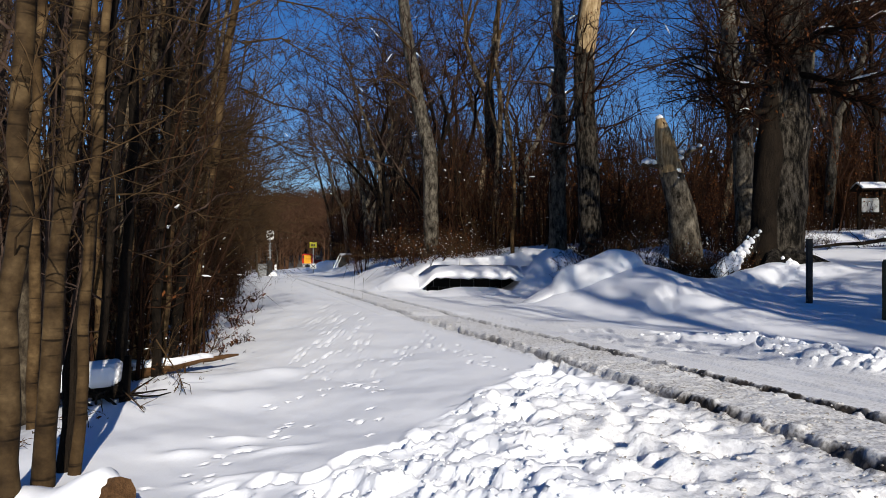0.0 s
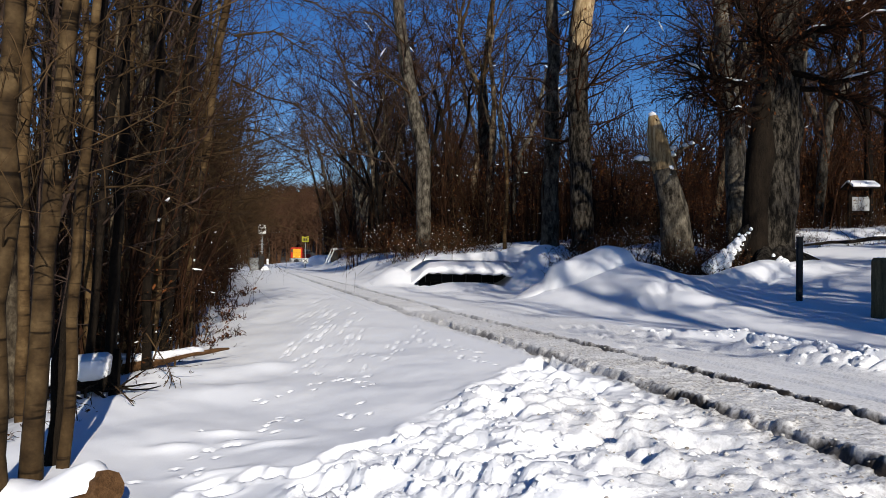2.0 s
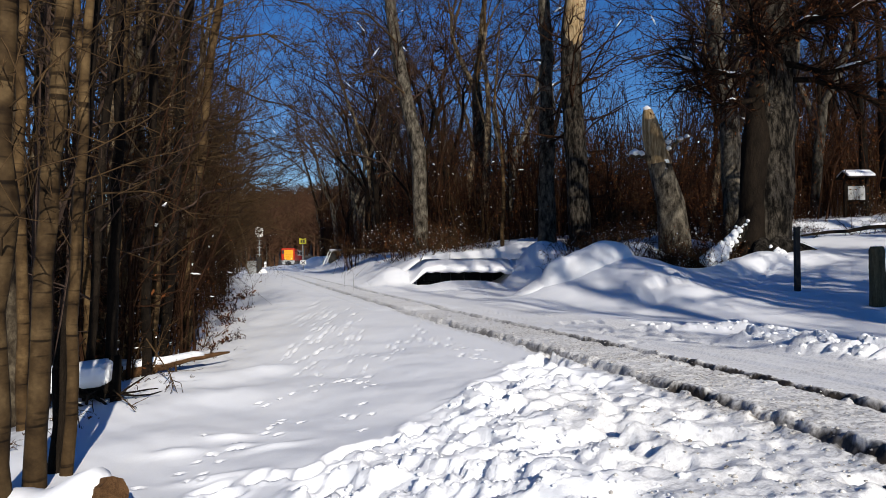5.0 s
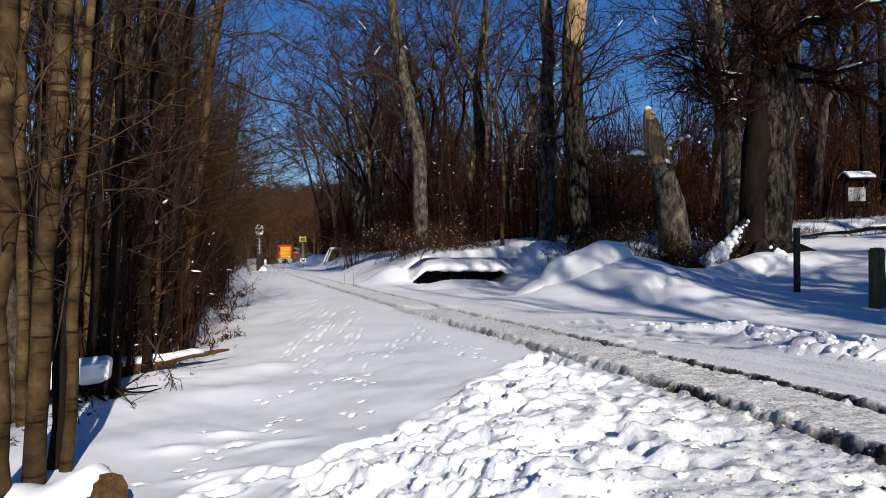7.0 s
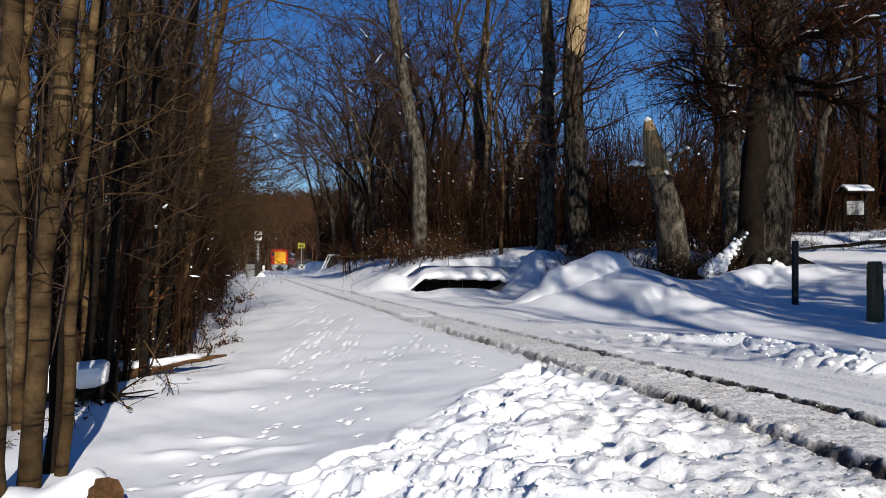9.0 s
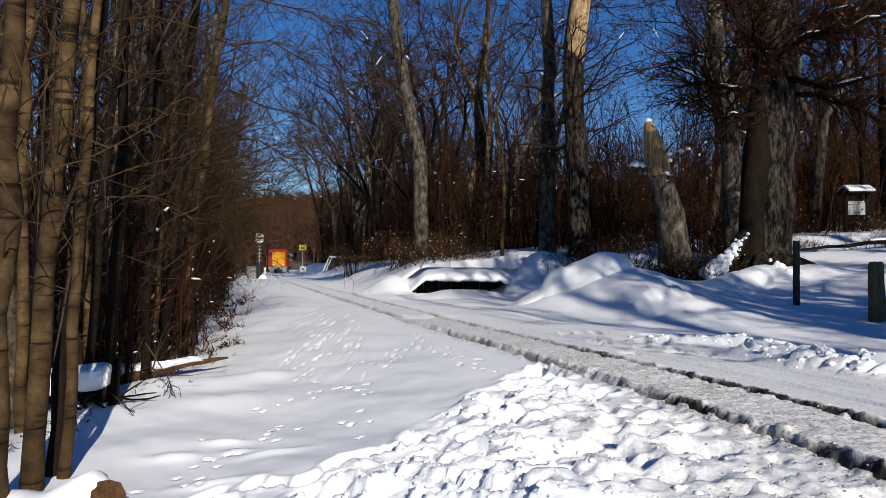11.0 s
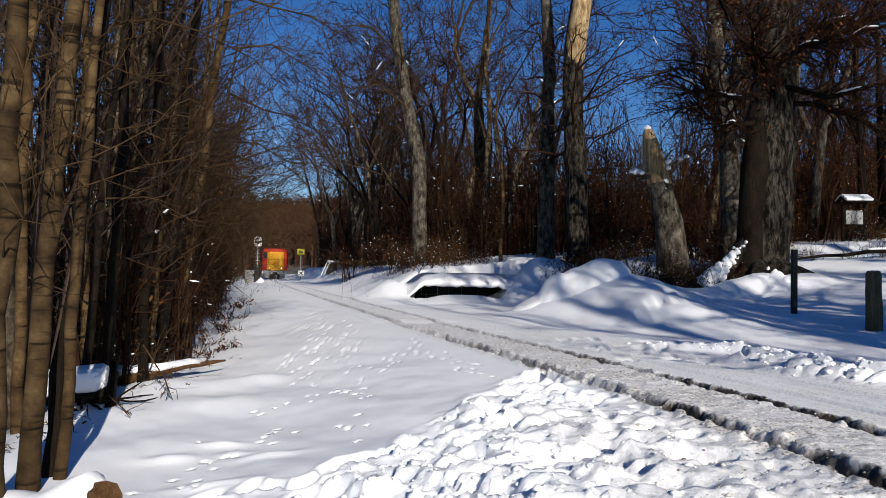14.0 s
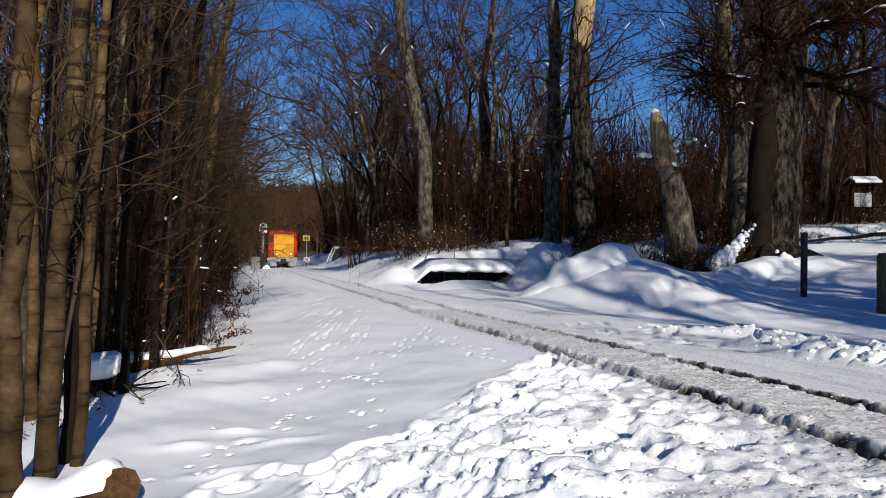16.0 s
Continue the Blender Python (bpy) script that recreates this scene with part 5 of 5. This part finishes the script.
def culvert():
    ob = thing("culvert_wall", Matrix.Translation((0.45, 22.35, 0.32)), "low stone culvert wall, near-black for the shade of its opening, under a thick snow cap", "stone wall")
    rng = random.Random(8)
    for row in range(4):
        x = -1.55 + 0.1 * (row % 2)
        while x < 1.6:
            w = rng.uniform(0.3, 0.55)
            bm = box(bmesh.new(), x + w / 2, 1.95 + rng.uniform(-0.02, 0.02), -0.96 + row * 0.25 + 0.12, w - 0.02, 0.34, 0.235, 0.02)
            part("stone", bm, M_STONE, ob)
            x += w
    v, f = [], []
    n = 26
    for i in range(n + 1):
        x = -1.75 + 3.6 * i / n
        lift = 0.04 * math.sin(i * 0.9) + 0.03 * rng.random()
        end = abs(i / n - 0.5) * 2
        droop = 0.09 + 0.14 * smooth((end - 0.5) / 0.5) + 0.07 * rng.random()
        sunk = smooth((end - 0.6) / 0.4)
        for yy, zz in ((-0.30, -droop), (-0.36, 0.05 + lift - 0.6 * droop), (-0.2, 0.12 + lift - 0.5 * droop), (0.5, 0.2 + lift), (2.6, 0.25), (0.3, -0.03)):
            bank = height(0.45 + x, 22.35 + yy) - 0.32
            v.append((x, yy + 0.06 * rng.random(), zz + sunk * min(0, bank - 0.06 - zz)))
    for i in range(n):
        for k in range(6):
            f.append((i * 6 + k, i * 6 + 6 + k, i * 6 + 6 + (k + 1) % 6, i * 6 + (k + 1) % 6))
    f += [tuple(range(6)), tuple(n * 6 + k for k in range(5, -1, -1))]
    geo_part("snow_cap", v, f, M_SNOW, ob, "thick white snow cap overhanging the wall")


culvert()


def posts():
    p = Vector((5.920, 12.50, 0.124))
    g = height(p.x, p.y)
    ob = thing("fence_post", Matrix.Translation((p.x, p.y, g - 0.05)), "thin black upright post standing in the snow", "post")
    part("shaft", box(bmesh.new(), 0, 0, 0.56, 0.085, 0.085, 1.12, 0.008), M_BLACK, ob)
    part("cap", box(bmesh.new(), 0, 0, 1.125, 0.095, 0.095, 0.02, 0.005), M_BLACK, ob)
    p = Vector((6.108, 10.50, 0.055))
    g = height(p.x, p.y)
    ob = thing("wooden_bollard", Matrix.Translation((p.x, p.y, g - 0.05)), "thick weathered round wooden bollard in the snow", "bollard")
    rng = np.random.default_rng(2)
    v, f = tubes([([(0, 0, 0), (0.005, 0, 0.3), (0, 0.005, 0.6), (-0.004, 0, 0.84), (-0.006, 0, 0.89)], [0.115, 0.11, 0.106, 0.104, 0.085])], 16, 0.03, rng)
    geo_part("shaft", v, f, M_WOOD_POST, ob)
    v, f = blobs([((-0.04, -0.04, 0.89), 0.03), ((0.05, 0.0, 0.89), 0.025)], rng)
    geo_part("snow_remnant", v, f, M_SNOW, ob, "small remnant of snow")


posts()


def info_board():
    p = Vector((14.407, 26.00, 1.737))
    g = height(p.x, p.y)
    s = p.z - g
    ob = thing("information_board", Matrix.Translation((p.x, p.y, g)), "wooden roofed notice board with pale sheet and snowy roof", "notice board")
    h = s + 1.62
    for x in (-0.38, 0.38):
        part("post", box(bmesh.new(), x, 0, h / 2 - 0.15, 0.1, 0.1, h + 0.1, 0.01), M_BARK_DARK, ob)
    part("panel", box(bmesh.new(), 0, 0.0, s + 0.95, 0.68, 0.05, 0.6, 0.01), M_BARK_DARK, ob)
    part("notice_sheet", box(bmesh.new(), 0, -0.035, s + 0.95, 0.6, 0.012, 0.48), M_PAPER, ob, "faded pale printed sheet")
    bm = bmesh.new()
    rr = random.Random(3)
    for k in range(7):
        w = rr.uniform(0.2, 0.5)
        box(bm, -0.3 + w / 2, -0.044, s + 1.13 - 0.055 * k, w, 0.004, 0.016)
    part("print_bars", bm, M_GREY, ob, "unreadable grey lines of print")
    for sgn in (-1, 1):
        part("roof_board", box(bmesh.new(), 0, sgn * 0.2, s + 1.58, 0.98, 0.5, 0.04, 0.008, pose(0, 0, 0, -sgn * 26)), M_BARK_DARK, ob)
        part("roof_snow", box(bmesh.new(), 0, sgn * 0.2, s + 1.64, 0.95, 0.46, 0.1, 0.04, pose(0, 0, 0, -sgn * 26)), M_SNOW, ob, "white snow on the roof")
    part("cross_rail", box(bmesh.new(), 0, 0, s + 0.52, 0.8, 0.06, 0.07, 0.01), M_BARK_DARK, ob)


info_board()


def fallen_logs():
    rng = np.random.default_rng(17)
    a, b = Vector((-1.593, 3.50, -0.251)), Vector((-2.523, 3.90, -0.529))
    d = (b - a)
    ob = thing("sawn_log", Matrix.Translation(a), "sawn brown log end under a thick cap of snow", "log")
    n = 8
    pts = [tuple(d * (i / n)) for i in range(n + 1)]
    v, f = tubes([(pts, [0.085] * (n + 1))], 18, 0.05, rng)
    f.append(tuple(range(17, -1, -1)))
    geo_part("log_body", v, f, M_WOOD_CUT, ob, "brown splintered wood", False)
    v, f = [], []
    for i in range(n + 1):
        q = Vector(pts[i]) + d * (0.06 if i == 0 else 0)
        lift = 0.03 * math.sin(i * 1.3) + (-0.045 if i == 0 else 0)
        side = Vector((-d.y, d.x, 0)).normalized()
        for k in range(9):
            t = math.pi * (k / 8)
            w = side * math.cos(t) * (0.125 if i else 0.085)
            v.append(tuple(q + w + Vector((0, 0, 0.01 + (0.115 + lift) * math.sin(t)))))
    for i in range(n):
        for k in range(8):
            f.append((i * 9 + k, i * 9 + k + 1, i * 9 + 10 + k, i * 9 + 9 + k))
    f.append(tuple(range(8, -1, -1)))
    geo_part("snow_cap", v, f, M_SNOW, ob, "thick rounded white snow cap")
    # snowy fallen branch
    a, b = Vector((-3.384, 7.60, -0.352)), Vector((-2.528, 8.50, -0.253))
    ob = thing("fallen_branch", Matrix.Translation(a), "fallen broken branch with snow lying along it", "branch")
    d = b - a
    pts = [np.array(d) * (i / 8) + 0.012 * rng.standard_normal(3) for i in range(9)]
    side_pts = [pts[4], pts[4] + np.array((0.12, -0.3, -0.12)), pts[4] + np.array((0.3, -0.62, -0.3))]
    v, f = tubes([(pts, [0.07, 0.065, 0.06, 0.05, 0.042, 0.036, 0.03, 0.022, 0.012]), (side_pts, [0.012, 0.009, 0.004]), ([pts[3], pts[3] + np.array((-0.1, -0.2, -0.1)), pts[3] + np.array((0.05, -0.5, -0.25))], [0.012, 0.009, 0.004])], 8, 0.08, rng)
    geo_part("wood", v, f, M_WOOD_CUT, ob)
    cap = [(p + np.array((0, 0, 0.075 - 0.007 * i)), 0.085 - 0.008 * i) for i, p in enumerate(pts[:7])]
    caps = [([c[0] for c in cap], [c[1] * 0.8 for c in cap])]
    v, f = tubes(caps, 10, 0.12, rng)
    geo_part("snow_cap", v, f, M_SNOW, ob, "white snow lying along the branch")
    # snow-laden slab of wood on a broken upright
    c = Vector((-3.085, 6.40, -0.292))
    g = height(c.x, c.y)
    ob = thing("fallen_log", Matrix.Translation((c.x, c.y, g)), "dark broken trunk lying on a stub under shaded snow", "log")
    k = c.z - g
    v, f = tubes([([(-0.5, 0.1, k - 0.02), (-0.2, 0.05, k), (0.0, 0, k), (0.2, -0.02, k + 0.01)], [0.06, 0.07, 0.07, 0.06]), ([(0.2, 0, -0.2), (0.19, 0, k * 0.5), (0.21, 0.02, k + 0.3)], [0.06, 0.05, 0.03]), ([(-0.25, 0, -0.1), (-0.2, -0.03, k)], [0.02, 0.02]), ([(-0.3, -0.1, 0.1), (0.1, -0.1, k)], [0.012, 0.012]), ([(-0.05, -0.1, -0.05), (-0.3, -0.08, k)], [0.01, 0.01])], 8, 0.08, rng)
    geo_part("wood", v, f, M_BARK_DARK, ob)
    slab = box(bmesh.new(), -0.16, 0.02, k + 0.12, 0.6, 0.3, 0.2, 0.07, pose(0, 0, 0, 8, -7, 8))
    bmesh.ops.subdivide_edges(slab, edges=slab.edges[:], cuts=2, use_grid_fill=True)
    for w in slab.verts:
        w.co += Vector(rng.normal(0, 0.007, 3))
    part("snow_slab", slab, M_SNOW, ob, "slab of snow in shade", True)
    for _ in range(16):
        a0 = np.array([rng.uniform(-0.75, 0.25), rng.uniform(-0.25, 0.1), rng.uniform(-0.05, 0.12)])
        v, f = tubes([bent(rng, a0, np.array([rng.normal(0, 0.8), rng.normal(0, 0.3), rng.uniform(-0.1, 0.9)]), rng.uniform(0.25, 0.6), 0.013, 0.005, 4, 0.12, 0.0)], 6)
        geo_part("stick", v, f, M_BARK_DARK, ob)


fallen_logs()


def lying_beam():
    rng = np.random.default_rng(41)
    a, b = Vector((9.867, 20.50, 1.261)), Vector((14.761, 22.50, 1.745))
    a.z, b.z = height(a.x, a.y) + 0.12, height(b.x, b.y) + 0.2
    ob = thing("lying_log", Matrix.Translation(a), "dark thin fallen trunk lying in snow before the notice board", "log")
    d = np.array(b - a)
    pts = [d * (i / 6) + 0.02 * rng.standard_normal(3) for i in range(7)]
    v, f = tubes([(pts, [0.03, 0.04, 0.05, 0.06, 0.07, 0.075, 0.08])], 8, 0.08, rng)
    geo_part("wood", v, f, M_BARK_DARK, ob)
    for k in range(5):
        p = pts[k]
        v, f = tubes([bent(rng, p, np.array([-0.6, -0.4, 0.35 * rng.standard_normal()]), 0.7, 0.015, 0.004, 4, 0.25, 0.0)], 5)
        geo_part("side_branch", v, f, M_BARK_DARK, ob)
    sp = [p + np.array([0, -0.01, 0.07]) for p in pts[3:6]]
    v, f = tubes([(sp, [0.03, 0.06, 0.05])], 8, 0.1, rng)
    geo_part("snow_cap", v, f, M_SNOW, ob, "white snow along the trunk")


lying_beam()


def loose_branches():
    """Long thin branches that hang over the wood's edge."""
    rng = np.random.default_rng(23)
    for pts, r in (
        (((-2.606, 5.00, 1.264), (-2.391, 5.00, 1.302), (-2.108, 5.20, 1.334), (-1.914, 5.50, 1.191), (-1.674, 6.00, 1.171)), 0.010),
        (((-2.080, 5.20, 1.334), (-2.077, 5.60, 1.016), (-2.042, 6.00, 0.794)), 0.006),
        (((-2.646, 5.20, 2.044), (-2.367, 5.20, 2.092), (-2.210, 5.40, 2.262), (-2.018, 5.80, 2.420)), 0.011),
        (((-2.415, 5.20, 2.562), (-2.169, 5.40, 2.675), (-1.974, 5.80, 2.709), (-1.740, 6.60, 2.706), (-1.421, 7.60, 2.397)), 0.011),
        (((-1.974, 5.80, 2.709), (-1.785, 6.40, 3.093), (-1.524, 7.00, 3.513)), 0.009),
        (((-2.909, 6.50, 0.935), (-2.627, 6.80, 0.780), (-2.505, 7.20, 0.994), (-2.296, 7.80, 1.241)), 0.008),
        (((-2.824, 6.90, 0.091), (-2.537, 6.70, -0.194), (-2.315, 6.40, -0.429)), 0.008),
        (((-2.868, 6.30, -0.273), (-2.660, 6.10, -0.339), (-2.520, 6.00, -0.401)), 0.008),
        (((-3.237, 11.00, 4.078), (-2.743, 11.40, 4.264), (-2.388, 11.80, 4.110), (-1.954, 12.20, 3.957)), 0.021),
        (((-3.279, 11.00, 3.404), (-2.856, 11.50, 3.253), (-2.520, 12.00, 3.264), (-2.146, 12.50, 2.787)), 0.02),
        (((-3.322, 11.00, 4.921), (-2.767, 11.50, 4.884), (-2.244, 12.00, 4.919), (-1.584, 12.60, 4.637)), 0.022),
        (((-3.532, 12.00, 2.850), (-3.174, 12.40, 2.867), (-2.786, 12.80, 2.636), (-2.570, 13.20, 2.640)), 0.018),
        (((-3.727, 12.50, 2.212), (-3.427, 13.00, 2.066), (-3.042, 13.50, 2.193)), 0.016),
        (((-1.545, 24.00, 7.650), (-2.424, 23.60, 8.442), (-3.094, 23.20, 8.403), (-3.914, 22.80, 7.662)), 0.04),
        (((-1.324, 24.00, 5.995), (-2.243, 23.60, 6.634), (-3.005, 23.20, 6.359), (-3.652, 22.80, 6.614)), 0.035),
    ):
        many = 34 if r > 0.015 else 7
        base = Vector(pts[0])
        ob = thing("bare_branch", Matrix.Translation(base), "long thin bare branch reaching out of the wood", "branch", "bare branches of the wood")
        ps = [np.array(Vector(p) - base) for p in pts]
        paths = [(ps, [r * (1 - 0.75 * i / (len(ps) - 1)) for i in range(len(ps))])]
        for _ in range(many):
            q, r2, d2 = along(ps, paths[0][1], rng.uniform(0.25, 1))
            paths.append(bent(rng, q, d2 + 0.6 * rng.standard_normal(3), rng.uniform(0.12, 0.38) * (2.2 if many > 7 else 1), max(r2 * 0.5, 0.004), 0.002, 3, 0.3, 0.0))
        if many > 7:
            for k in range(1, 35):
                for _ in range(4):
                    s, _r, d3 = along(paths[k][0], paths[k][1], rng.uniform(0.2, 1))
                    paths.append(([s, s + unit(d3 + 0.8 * rng.standard_normal(3)) * rng.uniform(0.1, 0.35)], [0.0035, 0.0015]))
        for i, p in enumerate(paths[:35]):
            v, f = tubes([p], 5)
            geo_part("twig" if i else "stem", v, f, M_TWIG, ob)
        if many > 7:
            v, f = spikes([([np.asarray(q) for q in p[0]], p[1]) for p in paths[35:]])
            tagged(geo_part("spray", v, f, M_TWIG, ob), kind="stuff")


loose_branches()


# ---- railway things ----
def railway_signal():
    p = Vector((-13.995, 55.00, -0.575))
    g = height(p.x, p.y)
    ob = thing("railway_signal", Matrix.Translation((p.x, p.y, g)), "railway light signal with grey head on a slim mast", "signal")
    part("base", box(bmesh.new(), 0, 0, 0.5, 0.32, 0.3, 1.3, 0.03), M_BLACK, ob, "black lower mast")
    part("mast", rod(bmesh.new(), (0, 0, 1.1), (0, 0, 3.1), 0.05), M_GREY, ob)
    for k in range(6):
        part("rung", box(bmesh.new(), 0, -0.06, 1.35 + 0.26 * k, 0.34, 0.04, 0.04), M_GREY, ob)
    bm = rod(bmesh.new(), (0, -0.04, 3.15), (0, 0.04, 3.15), 0.3, None, 8)
    box(bm, 0, 0, 2.88, 0.56, 0.08, 0.4)
    part("head", bm, M_WHITE, ob, "pale grey eight-sided backboard")
    for x, z in ((0, 3.25), (-0.12, 3.0), (0.12, 3.0)):
        part("lens", rod(bmesh.new(), (x, -0.16, z), (x, -0.02, z), 0.085), M_BLACK, ob, "dark hooded lens")
    p2 = p + Vector((-0.62, 0.3, 0))
    ob = thing("relay_cabinet", Matrix.Translation((p2.x, p2.y, height(p2.x, p2.y))), "grey metal trackside cabinet in the snow", "cabinet")
    part("body", box(bmesh.new(), 0, 0, 0.42, 0.66, 0.4, 0.94, 0.02), M_GREY, ob)
    part("lid", box(bmesh.new(), 0, 0, 0.91, 0.72, 0.46, 0.05, 0.015), M_GREY, ob)
    part("door", box(bmesh.new(), 0.0, -0.21, 0.45, 0.54, 0.02, 0.74, 0.005), M_GREY, ob)
    p3 = Vector((-22.210, 90.00, -0.824))
    ob = thing("marker_post", Matrix.Translation((p3.x, p3.y, height(p3.x, p3.y))), "small white trackside marker post", "post")
    part("shaft", box(bmesh.new(), 0, 0, 0.35, 0.26, 0.2, 0.8, 0.05), M_WHITE, ob)
    hump("snow_heap", ((p.x + 0.75, p.y - 2.0, 0.3, 0.3, 0.35), (p.x + 0.6, p.y - 2.1, 0.2, 0.2, 0.2)), "small heap of snow beside the signal", "snow heap", 64)


railway_signal()


def yellow_sign():
    p = Vector((-11.726, 60.00, -0.342))
    g = height(p.x, p.y)
    ob = thing("railway_sign", Matrix.Translation((p.x, p.y, g)), "yellow board on a pole above a white crossed board", "sign")
    h = (-11.726, 60.00, 1.682)[2] - g
    part("pole", rod(bmesh.new(), (0, 0, -0.1), (0, 0, h + 0.2), 0.04), M_GREY, ob)
    part("board", box(bmesh.new(), 0, -0.06, h, 0.58, 0.03, 0.46, 0.01), M_YELLOW, ob, "yellow board")
    bm = box(bmesh.new(), -0.08, -0.085, h - 0.02, 0.14, 0.01, 0.2)
    box(bm, 0.1, -0.085, h - 0.02, 0.14, 0.01, 0.2)
    part("marks", bm, M_WOOD_POST, ob, "dull dark marks")
    w = max(0.35, h - 1.75)
    part("cross_board", box(bmesh.new(), 0.02, -0.06, w, 0.48, 0.03, 0.42, 0.01), M_WHITE, ob, "white board")
    for s in (-1, 1):
        part("cross_bar", box(bmesh.new(), 0.02, -0.085, w, 0.5, 0.012, 0.05, 0, pose(0, 0, 0, 0, s * 41)), M_BLACK, ob, "black diagonal bar")


yellow_sign()


def barrier():
    p = Vector((-7.817, 50.00, 0.095))
    g = height(p.x, p.y)
    ob = thing("snowy_barrier", Matrix.Translation((p.x, p.y, g)), "dark low barrier with slanted white strut and snow on top", "barrier")
    k = max(0.0, p.z - g)
    part("body", box(bmesh.new(), 0.12, 0.15, 0.35 + k / 2, 0.7, 0.4, 0.8 + k, 0.04), M_BLACK, ob)
    part("top_snow", box(bmesh.new(), 0.25, 0.1, 0.82 + k, 0.8, 0.5, 0.14, 0.06), M_SNOW, ob, "white snow on top", True)
    for x in (-0.3, -0.12):
        part("strut", rod(bmesh.new(), (x - 0.22, -0.3, -0.1), (x + 0.15, -0.1, 0.78 + k), 0.03), M_WHITE, ob, "slanted white strut")


barrier()


# ---- train ----
def locomotive():
    ob = thing("locomotive", Matrix.Identity(4), "red narrow-gauge diesel locomotive with a yellow front", "locomotive")
    L = 9.0
    part("body", box(bmesh.new(), 0, L / 2, 1.85, 2.24, L, 1.98, 0.12), M_TRAIN_RED, ob, "red painted body")
    bm = box(bmesh.new(), 0, L / 2 + 0.05, 2.86, 1.95, L - 0.1, 0.2, 0.08)
    part("roof", bm, M_TRAIN_RED, ob)
    front = part("front_panel", box(bmesh.new(), 0.08, -0.02, 1.78, 1.5, 0.07, 1.74, 0.03), M_TRAIN_YELLOW, ob, "bright yellow front panel")
    part("panel_seam", box(bmesh.new(), 0.08, -0.06, 1.9, 1.46, 0.012, 0.03), M_WOOD_CUT, front)
    # panes take the panel's yellow paint for the sun's reflection on the glass
    for x in (-0.28, 0.44):
        part("windscreen", box(bmesh.new(), x, -0.045, 2.32, 0.56, 0.03, 0.46, 0.02), M_TRAIN_YELLOW, front, "windscreen in yellow paint for the sun's reflection")
    part("cab_window", box(bmesh.new(), -0.86, -0.01, 2.3, 0.3, 0.04, 0.55, 0.02), M_DARK_GLASS, ob, "dark side pane")
    for k in range(3):
        part("roof_light", rod(bmesh.new(), (-0.55 + 0.55 * k, -0.04, 2.82), (-0.55 + 0.55 * k, 0.1, 2.82), 0.08), M_TRAIN_RED, ob)
    for x in (-0.45, 0.6):
        part("headlight", rod(bmesh.new(), (x, -0.09, 1.13), (x, 0.0, 1.13), 0.05), M_LAMP, ob, "round headlight")
    part("buffer_beam", box(bmesh.new(), 0, 0.05, 0.72, 2.2, 0.2, 0.34, 0.02), M_GREY, ob, "grey buffer beam")
    part("coupler", box(bmesh.new(), 0.05, -0.2, 0.6, 0.42, 0.5, 0.34, 0.03), M_BLACK, ob, "black centre coupler")
    for x in (-0.7, 0.75):
        part("guard_plate", box(bmesh.new(), x, 0.0, 0.4, 0.5, 0.08, 0.4, 0.02), M_GREY, ob, "grey snow guard")
    part("underframe", box(bmesh.new(), 0, L / 2, 0.6, 1.9, L - 0.3, 0.3, 0.03), M_IRON, ob)
    for yy in (1.2, 2.6, 6.4, 7.8):
        for x in (-0.4, 0.4):
            part("wheel", rod(bmesh.new(), (x - 0.05, yy, 0.32), (x + 0.05, yy, 0.32), 0.34, None, 20), M_IRON, ob)
    for yy in (2.2, 4.5, 6.8):
        for x in (-1.13, 1.13):
            part("side_window", box(bmesh.new(), x, yy, 2.25, 0.03, 0.9, 0.55, 0.01), M_DARK_GLASS, ob, "dark side window")
    return ob


def carriage():
    ob = thing("railway_carriage", Matrix.Identity(4), "narrow-gauge passenger carriage, pale above and red below", "carriage", "carriages of the train")
    L = 10.0
    part("body", box(bmesh.new(), 0, L / 2, 1.3, 2.15, L, 0.95, 0.08), M_TRAIN_RED, ob, "red lower body")
    part("upper_body", box(bmesh.new(), 0, L / 2, 2.2, 2.12, L - 0.05, 0.9, 0.06), M_WHITE, ob, "pale upper body")
    part("roof", box(bmesh.new(), 0, L / 2, 2.72, 2.2, L + 0.1, 0.2, 0.08), M_GREY, ob)
    for k in range(6):
        for x in (-1.065, 1.065):
            part("window", box(bmesh.new(), x, 1.2 + 1.5 * k, 2.2, 0.03, 1.1, 0.6, 0.02), M_DARK_GLASS, ob)
    part("underframe", box(bmesh.new(), 0, L / 2, 0.65, 1.8, L - 0.4, 0.35, 0.03), M_IRON, ob)
    for yy in (1.4, 2.6, 7.4, 8.6):
        for x in (-0.4, 0.4):
            part("wheel", rod(bmesh.new(), (x - 0.05, yy, 0.32), (x + 0.05, yy, 0.32), 0.34, None, 16), M_IRON, ob)
    return ob


LOCO = locomotive()
CARS = [carriage()]
CARS.append(copy_thing(CARS[0], Matrix.Identity(4)))


def on_track(y, length):
    """Pose of a vehicle whose front stands at y on the track; its tail trails behind."""
    x0, x1 = float(track_x(y)), float(track_x(y + length))
    turn = math.degrees(math.atan2(-(x1 - x0), length))
    return pose(x0, y, -0.012 * y - 0.07, -0.69, 0, turn)


def motions():
    def front(t):
        return 155.0 - 6.15 * t
    steps = [0.5 * k for k in range(33)]
    walk(LOCO, [(t, on_track(front(t), 9.0)) for t in steps])
    walk(CARS[0], [(t, on_track(front(t) + 9.6, 10.0)) for t in steps])
    walk(CARS[1], [(t, on_track(front(t) + 20.2, 10.0)) for t in steps])


motions()
